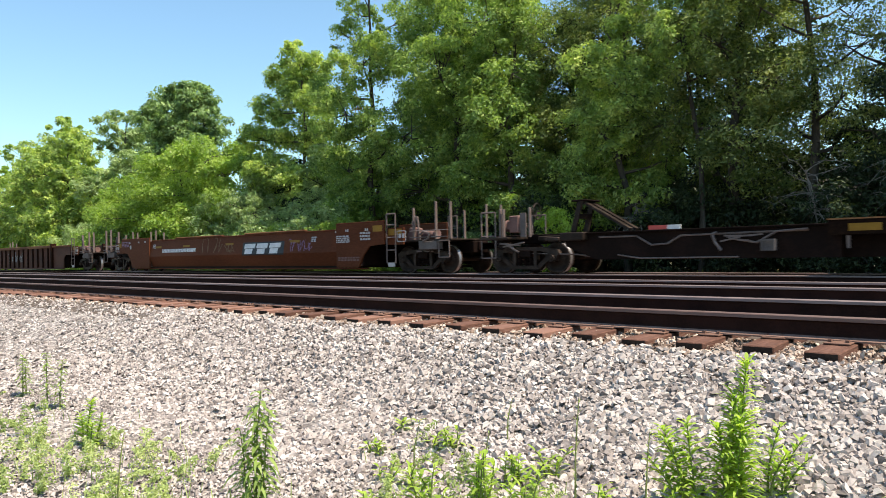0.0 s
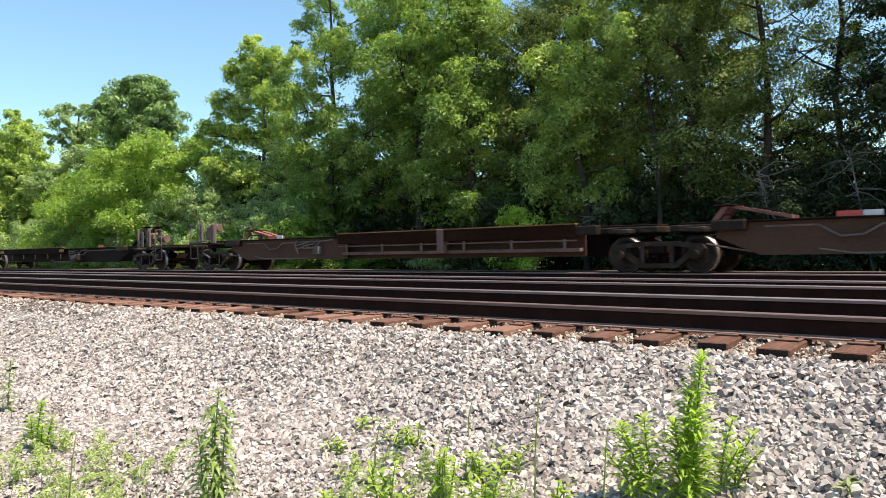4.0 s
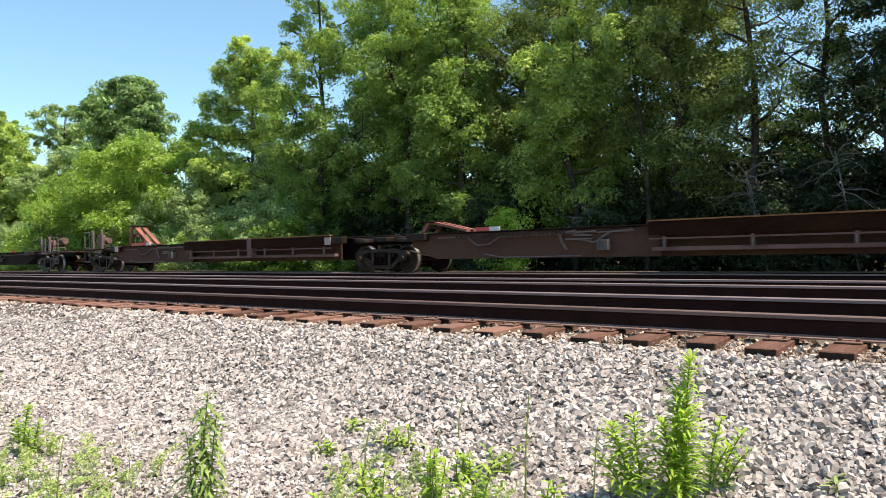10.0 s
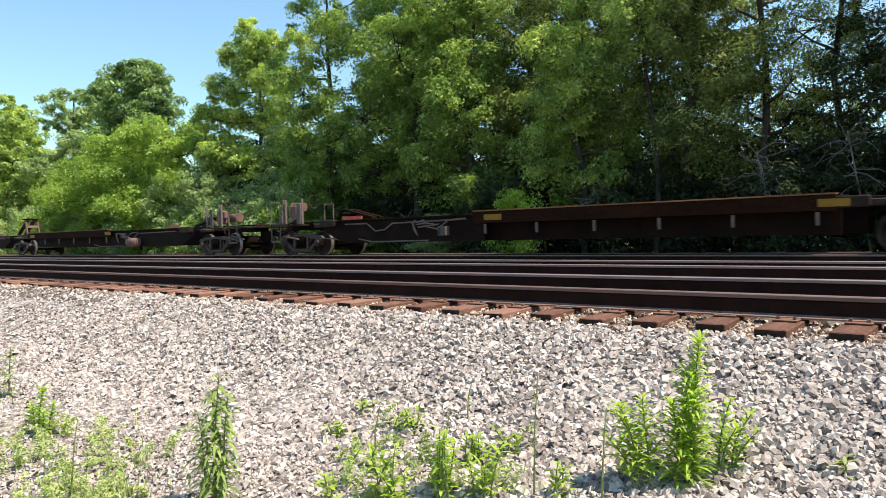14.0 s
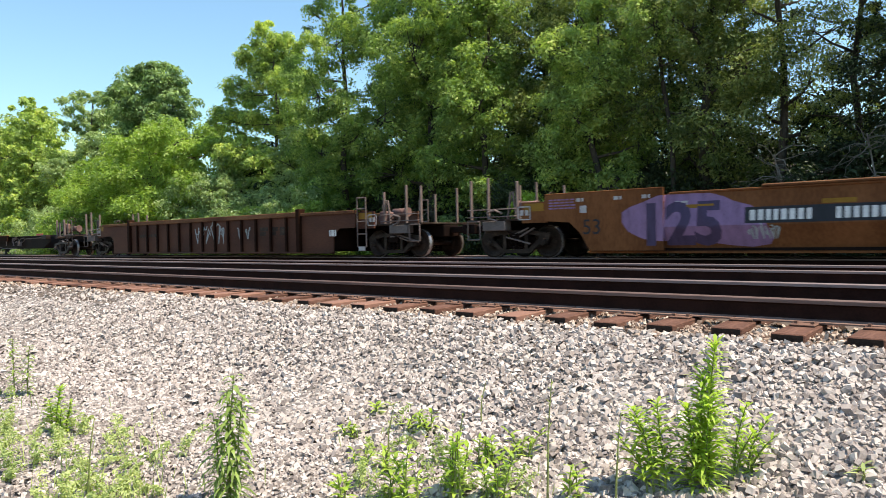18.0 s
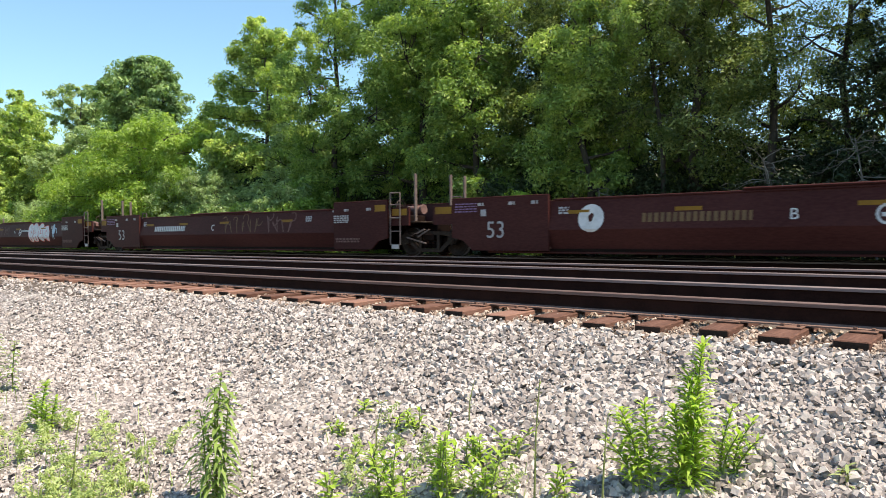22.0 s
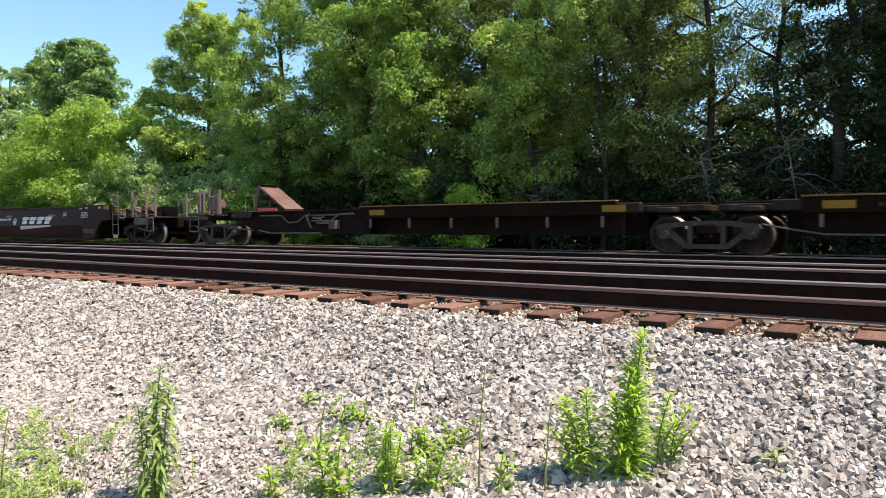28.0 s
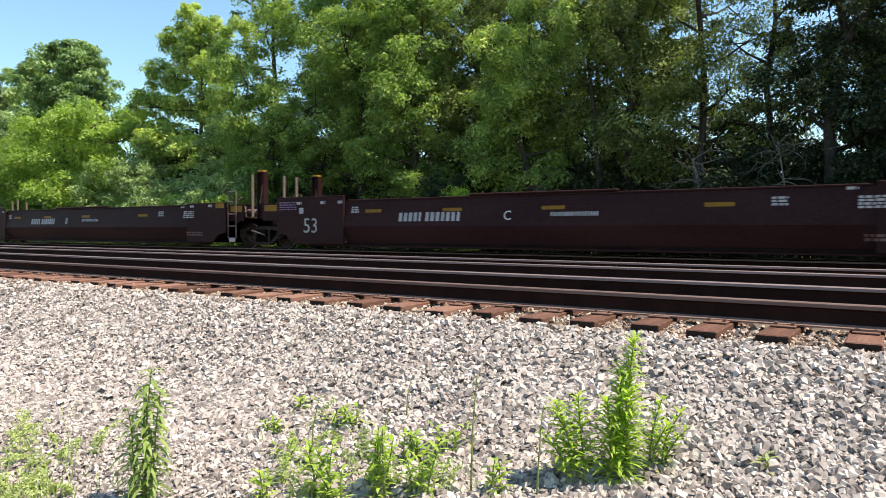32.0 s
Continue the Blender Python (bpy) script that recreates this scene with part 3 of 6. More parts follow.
def spine_unit(s0, s1, flip, first=False, last=False, rust=False, up=0, seed=0):
    """One platform of an articulated spine car between two trucks; flip: the loading side sill is nearer to the first truck."""
    rng = random.Random(seed)
    L = s1 - s0
    car = car_root("spine_car", s0, "empty rusty pinkish brown platform of an articulated spine car" if rust else "empty spine car platform, dark grimy steel with rusty side sill")
    body, sill = (M_PINK_WEB, M_SILL) if rust else (M_DARK, M_SILL_DARK if s0 > 760 or s0 < 82 else M_SILL)
    a, b = (1.9, 0.58 * L) if flip else (0.42 * L, L - 1.9)
    p0, p1 = (b, L - 2.2) if flip else (2.2, a)
    x0, x1 = (-1.6 if first else 0.25), (L + 1.6 if last else L - 0.25)
    part("center_sill", boxes((x0, x1, -0.33, 0.33, 0.74, 0.98), (1.5, L - 1.5, -0.36, 0.36, 0.34, 0.90), bevel=0.015), M_DARK, car)
    # plain deep web
    for s in (-1, 1):
        web = plate([(p0 - 0.2, 0.92), (p1 + 0.2, 0.92), (p1 + 0.2, 0.34), (p0 + 0.1, 0.34), (p0 - 0.8, 0.66), (p0 - 0.8, 0.92)] if not flip else
                    [(p0 - 0.2, 0.92), (p1 + 0.8, 0.92), (p1 + 0.8, 0.66), (p1 - 0.1, 0.34), (p0 - 0.2, 0.34)], s * 1.16 - 0.02, s * 1.16 + 0.02)
        part("side_web", web, body, car)
        part("top_flange", boxes((p0 - 0.8, p1 + 0.8, s * 1.12 - 0.16, s * 1.12 + 0.16, 0.925, 0.955), bevel=0.006), M_DARK, car)
        # side sill and its brackets
        side = part("side_sill", sweep([(s * 1.30, 1.0), (s * 1.42, 1.0), (s * 1.42, 0.74), (s * 1.36, 0.74), (s * 1.36, 0.96), (s * 1.30, 0.96)], a, b), sill, car, "rust-stained side sill")
        part("top_edge", boxes((a, b, s * 1.36 - 0.08, s * 1.36 + 0.08, 1.003, 1.028)), M_EDGE_LIT, side, "rusty top edge with sunlight painted into its colour")
        n = 6
        for k in range(n):
            x = a + 0.35 + (b - a - 0.7) * k / (n - 1)
            part("bracket", kept(("bracket", s), lambda: plate([(-0.035, 0.72), (0.035, 0.72), (0.03, 0.5), (-0.03, 0.5)], s * 1.34 - 0.02, s * 1.34 + 0.02), M_BAR), None, side, "", pose(x, 0, 0))
            if k in (0, 5) and not rust and seed % 3:
                part("stripe", kept(("stripe", s), lambda: boxes((-0.28, 0.28, s * 1.425 - 0.003, s * 1.425 + 0.003, 0.80, 0.93)), M_YELLOW), None, side, "faded yellow reflector stripe", pose(x + 0.3, 0, 0))
        # end sill bolster arms over the trucks
        for x in (1.7, L - 1.7):
            part("corner_casting", kept(("corner_casting", s), lambda: boxes((-0.35, 0.35, s * 1.28 - 0.12, s * 1.28 + 0.12, 0.78, 0.97), bevel=0.02), M_STEEL), None, car, "", pose(x, 0, 0))
    part("deck", boxes((a, b, -1.30, 1.30, 0.93, 0.965)), M_DARK, car)
    part("inner_web", boxes((a, b, -0.9, -0.86, 0.34, 0.93), (a, b, 0.86, 0.9, 0.34, 0.93)), body if rust else M_DARK, car)
    for x in (0.9, L - 0.9):
        part("bearing_arm", kept(("bearing_arm",), lambda: boxes((-0.75, 0.75, -0.62, 0.62, 0.80, 0.93), (-0.2, 0.2, -1.05, 1.05, 0.78, 0.88), bevel=0.02), M_STEEL), None, car, "", pose(x, 0, 0))
    way = -1 if flip else 1
    hx = L - 1.35 if flip else 1.35
    hitch(car, hx, way, up, M_ROSE_STEEL if rust else M_PINK if s0 > 760 or s0 in (310.0, 327.7, 426.5) else (M_STEEL if seed % 2 else M_SILL), s0 in (310.0, 761.3))
    reach = 0.45 if s0 > 300 else 0.22
    part("reflector_board", boxes((-reach, reach, -1.22, -1.19, 0.96, 1.05)), M_RED, car, "faded red reflector board", pose(hx + way * (1.4 if s0 > 300 else 2.6), 0, 0))
    if abs(s0 - 246.6) < 0.1:
        part("red_board", boxes((-0.5, 0.5, -1.24, -1.222, 0.96, 1.06)), M_RED, car, "faded red and pink reflector band", pose(hx + way * 2.1, 0, 0))
        for x in (2.0, L - 2.0):
            part("patch_plate", kept(("patch_plate",), lambda: boxes((-0.14, 0.14, -1.425, -1.405, 0.76, 0.96)), M_CREAM), None, car, "pale cream square plate", pose(x, 0, 0))
    if seed == 1 or rust:
        part("white_board", boxes((-0.16, 0.16, -1.22, -1.19, 0.96, 1.05)), M_WHITE, car, "", pose(hx + way * 3.0, 0, 0))
    y = -1.19
    pts = [(p0 + 0.2, y, 0.84), (p0 + 1.2, y, 0.84), (p0 + 1.6, y - 0.04, 0.64), (p0 + 2.0, y - 0.04, 0.66), (p0 + 2.3, y, 0.82), (p1 - 0.4, y, 0.85)]
    part("brake_pipe", pipe(pts, 0.022), M_BAR, car)
    pts = [(-1.2 if first else 1.1, -0.9, 0.55), (1.7, -1.05, 0.46), (2.3, -1.1, 0.38), (4.5, -1.1, 0.37)]
    part("lower_pipe", pipe(pts, 0.018), M_BAR, car)
    brake_levers(car, (p0 + 1.3) if flip else (p1 - 1.5), seed)
    for q, mat in ((75.0, M_STEEL), (360.2, M_PINK)):
        if s0 < q < s1:
            bm = tube(bmesh.new(), (0, 0, 0), (0.9, 0, 0), 0.165, sides=16)
            tube(bm, (-0.05, 0, 0), (0, 0, 0), 0.12, sides=16)
            tube(bm, (0.9, 0, 0), (0.95, 0, 0), 0.12, sides=16)
            part("air_tank", bm, mat, car, "air reservoir tank under the sill", pose(q - s0, -1.28, 0.5))
    truck(car, 0.0, s0 > 150 and not rust)
    if last:
        truck(car, L, s0 > 150 and not rust)
        coupler(car, L + 1.6, 1)
    if first:
        coupler(car, -1.6, -1)
    if first or last:
        for end, on in ((-1, first), (1, last)):
            if not on:
                continue
            xe = -1.3 if end < 0 else L + 1.3
            for s in (-1, 1):
                bent_bar("grab_iron", car, [(0, 0, 0.4), (0, 0, 1.55), (0.5, 0, 1.55), (0.5, 0, 0.4), (0, 0, 0.4), (0, 0, 0.95), (0.5, 0, 0.95)], pose(xe - 0.05, s * 1.25, 0), "bent steel grab iron")
            brake_rig(car, xe + (0.4 if end < 0 else -0.4), -end, seed + 5)
            for dx in (0.05, 0.16, 1.05):
                part("stanchion", kept(("thin_post",), lambda: boxes((-0.025, 0.025, -0.04, 0.04, 0.9, 1.62), bevel=0.008), M_BAR), None, car, "thin pale steel post", pose(xe - end * (0.55 + dx), -1.2, 0))
            part("end_panel", boxes((-0.1, 0.1, -1.18, -1.14, 0.9, 1.5), bevel=0.01), M_BOX, car, "faded grey upright panel", pose(xe - end * 1.35, 0, 0))
            part("end_platform", boxes((xe - 0.1, xe + 0.9, -1.3, 1.3, 0.86, 0.92), bevel=0.01), M_STEEL, car)
    if rust:
        part("lower_flange", boxes((a, b, -1.24, -1.04, 0.44, 0.52), bevel=0.01), M_PINK, car, "pinkish lower flange")
        part("rub_rail", boxes((a, b, -1.37, -1.33, 0.66, 0.69)), M_PINK, car)
        part("center_post", boxes((-0.12, 0.12, -1.46, -1.2, 0.45, 1.03), bevel=0.02), M_PINK, car, "pale post on the side sill", pose((a + b) / 2, 0, 0))
    # the platform stands a little higher than the trucks' frames
    for q in car.children:
        if not q.name.startswith(("truck", "coupler")):
            q.matrix_basis = Matrix.Diagonal((1, 1, 1.12 if seed < 6 or 9 <= seed <= 13 else 1.2, 1)) @ q.matrix_basis
    return car


FOLD, SLANT, FACE, LEAN = 0.73, 0.42, -1.52, 0.16   # the plate sides lean in below the fold, and a little above it
SPAN = {}


def side_in(car, x, z):
    """How far the near side stands in from the end plates' plane."""
    r0, r1 = SPAN.get(car, (0, 99))
    if not r0 < x < r1:
        return -0.012
    return (FOLD - z) * SLANT if z < FOLD else (z - FOLD) * LEAN


def on_side(name, bm, mat, parent, lift, label="", fold=True):
    """Paint on a car's near side: a flat shape in (x, z), laid on the plate and its fold."""
    if fold:
        bmesh.ops.bisect_plane(bm, geom=bm.verts[:] + bm.edges[:] + bm.faces[:], plane_co=(0, 0, FOLD), plane_no=(0, 0, 1))
        lo, hi = min(v.co.x for v in bm.verts), max(v.co.x for v in bm.verts)
        for x in SPAN.get(parent if parent in SPAN else parent.parent, ()):
            for d in (-0.001, 0.001):
                if lo < x < hi:
                    bmesh.ops.bisect_plane(bm, geom=bm.verts[:] + bm.edges[:] + bm.faces[:], plane_co=(x + d, 0, 0), plane_no=(1, 0, 0))
    for v in bm.verts:
        v.co.y = FACE - lift - v.co.y + (side_in(parent if parent in SPAN else parent.parent, v.co.x, v.co.z) if fold else 0.0)
    return part(name, bm, mat, parent, label)


def shape(bm, pts, out=0.0):
    vs = [bm.verts.new((x, out, z)) for x, z in pts]
    f = bm.faces.new(vs)
    if f.normal.y > 0:
        f.normal_flip()
    return bm


def bar(bm, x, z, w, h, lean=0.0):
    return shape(bm, [(x, z), (x + w, z), (x + w + lean, z + h), (x + lean, z + h)])


def stroke(bm, pts, w, out=0.0):
    """A painted line of even width."""
    for (x0, z0), (x1, z1) in zip(pts, pts[1:]):
        d = math.hypot(x1 - x0, z1 - z0) or 1
        nx, nz = -(z1 - z0) / d * w / 2, (x1 - x0) / d * w / 2
        ex, ez = (x1 - x0) / d * w / 2, (z1 - z0) / d * w / 2
        shape(bm, [(x0 - ex + nx, z0 - ez + nz), (x0 - ex - nx, z0 - ez - nz), (x1 + ex - nx, z1 + ez - nz), (x1 + ex + nx, z1 + ez + nz)], out)


def blob(cx, cz, rx, rz, rng, grow=0.0, n=26, wobble=0.14, power=1.0):
    ph = [rng.uniform(0, 6.28) for k in range(3)]
    out = []
    for i in range(n):
        a = -6.28319 * i / n
        r = 1 + wobble * math.sin(2 * a + ph[0]) + wobble * 0.7 * math.sin(3 * a + ph[1]) + wobble * 0.4 * math.sin(5 * a + ph[2])
        c, d = math.cos(a), math.sin(a)
        c, d = math.copysign(abs(c) ** power, c), math.copysign(abs(d) ** power, d)
        out.append((cx + (rx * r + grow) * c, cz + (rz * r + grow) * d))
    return out


def paint(name, rgb, rough=0.5):
    return worn(name, [(0.3, tuple(0.45 * v for v in rgb)), (0.5, tuple(0.8 * v for v in rgb)), (0.7, rgb)], 5.0, 40, rough, bump=0.03, stretch=(1.6, 1, 0.5))


M_INK = paint("black_spray", (0.02, 0.02, 0.025))
M_SILVER = paint("pale_spray", (0.33, 0.37, 0.38))
M_SKY = paint("light_blue_spray", (0.34, 0.46, 0.52))
M_BLUE = paint("blue_spray", (0.14, 0.30, 0.55))
M_LILAC = paint("lilac_spray", (0.24, 0.14, 0.26))
M_PURPLE = paint("purple_spray", (0.06, 0.04, 0.09))
M_TEAL = paint("teal_spray", (0.19, 0.33, 0.35))
M_CREAM = paint("cream_spray", (0.36, 0.31, 0.27))
M_ROSE = paint("rose_spray", (0.27, 0.13, 0.22))
M_GREENISH = paint("grey_green_spray", (0.09, 0.11, 0.08))
M_GOLD = paint("faded_gold", (0.17, 0.095, 0.04))
M_BOX = worn("faded_grey_box", [(0.3, (0.05, 0.04, 0.037)), (0.7, (0.14, 0.115, 0.108))], 2, 30, 0.8)
M_STENCIL = paint("worn_stencil", (0.42, 0.39, 0.39))
M_BLUE_SPILL = paint("faded_blue", (0.13, 0.18, 0.27))
M_PATCH = worn("dark_patch_paint", [(0.3, (0.0253, 0.0090, 0.0056)), (0.5, (0.0517, 0.0180, 0.0104)), (0.75, (0.1035, 0.0378, 0.0200))], 0.8, 25, 0.75, stretch=(0.5, 1, 1))


def bubbles(car, x0, x1, z0, z1, count, fill, seed, edge=None, rows=1, fold=True, label="pale bubble lettering in spray paint, not readable", lift=0.0, curls=2, line=0.024):
    """Fat rounded spray-painted letters that cannot be read, each a part of its own."""
    rng = random.Random(seed)
    for r in range(rows):
        za, zb = z0 + (z1 - z0) * r / rows, z0 + (z1 - z0) * (r + 1) / rows
        for k in range(count):
            ink_bm, fill_bm, line_bm = bmesh.new(), bmesh.new(), bmesh.new()
            w = (x1 - x0) / count
            cx, cz = x0 + w * (k + 0.5) + rng.uniform(-0.06, 0.06) * w, (za + zb) / 2 + rng.uniform(-0.04, 0.04)
            tall, wide, o = (zb - za) * rng.uniform(0.43, 0.5), w * rng.uniform(0.52, 0.62), 0.0018 * (k % 2)
            state = rng.getstate()
            shape(ink_bm, blob(cx, cz, wide, tall, rng, 0.045 if edge is None else 0.025, power=0.7), o)
            rng.setstate(state)
            shape(fill_bm, blob(cx, cz, wide, tall, rng, -0.008, power=0.7), o)
            lean = rng.uniform(-0.1, 0.1) * w
            # a notch between the legs, a curl and short lines
            if rng.random() < 0.7:
                shape(line_bm, [(cx - 0.1 * w, cz - tall * 1.02), (cx + 0.1 * w, cz - tall * 1.02), (cx + lean, cz - tall * rng.uniform(0.3, 0.6))], o)
            for m in range(curls):
                q0, turn, cr = rng.uniform(0, 6), rng.choice((-1, 1)), w * rng.uniform(0.12, 0.24)
                bx, bz = cx + rng.uniform(-0.2, 0.2) * w, cz + tall * rng.uniform(-0.35, 0.5)
                stroke(line_bm, [(bx + cr * (1 - q * 0.08) * math.cos(q0 + turn * q * 0.6), bz + cr * (1.1 - q * 0.08) * math.sin(q0 + turn * q * 0.6)) for q in range(rng.randint(4, 9))], line, o)
            a = on_side("graffiti_letter", ink_bm, edge or M_INK, car, lift + 0.003, label, fold)
            on_side("letter_fill", fill_bm, fill, a, lift + 0.0036, "", fold)
            q = on_side("letter_line", line_bm, edge or M_INK, a, lift + 0.0042, "", fold)
            q["kind"] = "stuff"


def tag(car, x0, x1, z0, z1, mat, seed, w=0.03, fold=True, letters=6, label="thin scrawled spray-paint tag, not readable", lift=0.0):
    """A scrawl, stroke group by stroke group."""
    rng = random.Random(seed)
    for k in range(letters):
        bm = bmesh.new()
        a = x0 + (x1 - x0) * k / letters
        b = (x1 - x0) / letters
        pts = [(a + b * rng.uniform(0, 0.9), z0 + (z1 - z0) * (0.0 if j % 2 else 1.0) * rng.uniform(0.6, 1.0)) for j in range(3)]
        q0, cr = rng.uniform(0, 6), b * rng.uniform(0.25, 0.5)
        pts += [(pts[-1][0] + cr * math.cos(q0 + q * 0.8) - cr * math.cos(q0), pts[-1][1] + cr * math.sin(q0 + q * 0.8) - cr * math.sin(q0)) for q in range(1, rng.randint(3, 6))]
        stroke(bm, pts, w)
        on_side("scrawl", bm, mat, car, lift + 0.006, label, fold)["kind"] = "stuff"


def bars(car, x, z, w, h, n, mat=None, gap=0.3, fold=True, seed=1, name="marking", label="worn white stencilled marking", lift=0.0):
    """Small writing that cannot be read, as rows of bars."""
    rng = random.Random(seed)
    bm = bmesh.new()
    step = h / n
    for k in range(n):
        at = x
        while at < x + w - 0.02:
            q = min(h * rng.uniform(0.4, 0.5) if gap == 0 else rng.uniform(0.06, 0.16), x + w - at)
            bar(bm, at, z + k * step, q, step * (1 - gap))
            at += q + (0.24 * h if gap == 0 else 0.03)
    on_side(name, bm, mat or M_WHITE, car, lift + 0.006, label, fold)["kind"] = "stuff"


def lettering(car, text, x, z, size, mat, fold=True, label="stencilled white lettering", bold=0.0):
    """Readable marks in the built-in font."""
    cu = bpy.data.curves.new("marking", "FONT")
    cu.body, cu.size = text, size * 1.38
    cu.resolution_u, cu.offset = 3, bold
    ob = bpy.data.objects.new("marking", cu)
    scene.collection.objects.link(ob)
    me = bpy.data.meshes.new_from_object(ob.evaluated_get(bpy.context.evaluated_depsgraph_get()))
    bpy.data.objects.remove(ob)
    bm = bmesh.new()
    bm.from_mesh(me)
    for v in bm.verts:
        v.co = Vector((v.co.x + x, 0, v.co.y + z))
    on_side("marking", bm, mat, car, 0.008, label, fold)


def slab_logo(car, x, z, w, h, mat, panel=None, letters=3, lean=0.12, swoosh=False, fold=True):
    """A company mark as plain slanted blocks."""
    if panel:
        on_side("logo_panel", shape(bmesh.new(), [(x - 0.12, z - 0.06), (x + w + 0.12, z - 0.06), (x + w + 0.12, z + h + 0.06), (x - 0.12, z + h + 0.06)]), panel, car, 0.005, "", fold)
    bm = bmesh.new()
    b = w / letters
    for k in range(letters):
        bar(bm, x + k * b, z + h * 0.55, b * 0.86, h * 0.45, lean * 0.4)
        bar(bm, x + k * b + b * 0.1 - lean * 0.3, z, b * 0.62, h * 0.5, lean * 0.3)
    if swoosh:
        shape(bm, [(x - 0.25, z - 0.26), (x + w * 0.97, z - 0.11), (x + w * 0.97, z - 0.06), (x - 0.1, z - 0.08)])
    on_side("logo", bm, mat, car, 0.008, "white slanted block mark of the owner", fold)


def ring(car, x, z, r, mat):
    bm = bmesh.new()
    stroke(bm, [(x + r * math.cos(a * 0.3927), z + r * math.sin(a * 0.3927)) for a in range(17)], 0.05)
    bar(bm, x - r * 0.6, z - 0.05, r * 1.2, 0.08)
    on_side("marking", bm, mat, car, 0.006, "round white stencilled marking")


def bent_bar(name, car, pts, at, label=""):
    return part(name, kept((name, tuple(map(tuple, pts))), lambda: pipe(pts, 0.022), M_BAR), None, car, label, at)


def brake_rig(car, x, way, seed):
    """The clutter of a car's end: brake cylinder, valve, hand-brake wheel, levers and hoses."""
    rng = random.Random(seed)
    cyl = tube(bmesh.new(), (0, 0, 0), (0.55, 0, 0), 0.125, sides=14)
    tube(cyl, (-0.08, 0, 0), (0, 0, 0), 0.15, sides=14)
    part("brake_cylinder", cyl, M_PINK, car, "faded pinkish brake cylinder", pose(x, -0.55, 1.42 if rng.random() < 0.5 else 1.22, 0, 0, 0 if way > 0 else 180))
    bm = boxes((-0.16, 0.16, -0.12, 0.12, 1.02, 1.45), (-0.26, -0.12, -0.1, 0.1, 1.1, 1.3), (0.12, 0.3, -0.08, 0.08, 1.2, 1.42), bevel=0.025)
    part("brake_valve", bm, M_PINK, car, "", pose(x + way * 0.55, -0.95, 0))
    wheel = bmesh.new()
    pts = [(0, 0.2 * math.cos(a * 0.5236), 0.2 * math.sin(a * 0.5236)) for a in range(13)]
    for p, q in zip(pts, pts[1:]):
        tube(wheel, p, q, 0.018, sides=5)
    for a in range(3):
        tube(wheel, (0, 0, 0), pts[a * 4], 0.014, sides=5)
    part("hand_brake_wheel", wheel, M_STEEL, car, "hand-brake wheel", pose(x + way * 0.95, -0.5, 1.55))
    for k in range(3):
        a = Vector((x + rng.uniform(-0.5, 0.5), -1.2, rng.uniform(0.55, 1.0)))
        b = a + Vector((rng.uniform(0.3, 0.8), 0.02, rng.uniform(-0.25, 0.25)))
        part("brake_lever", boxes((-0.025, 0.025, -0.02, 0.02, 0, (b - a).length), bevel=0.006), M_BAR, car, "", Matrix.Translation(a) @ (b - a).to_track_quat("Z", "Y").to_matrix().to_4x4())
    part("air_hose", pipe([(x - 0.2, -1.1, 0.9), (x, -1.2, 0.7), (x + 0.25, -1.22, 0.62), (x + 0.5, -1.15, 0.78)], 0.024), M_DARK, car)


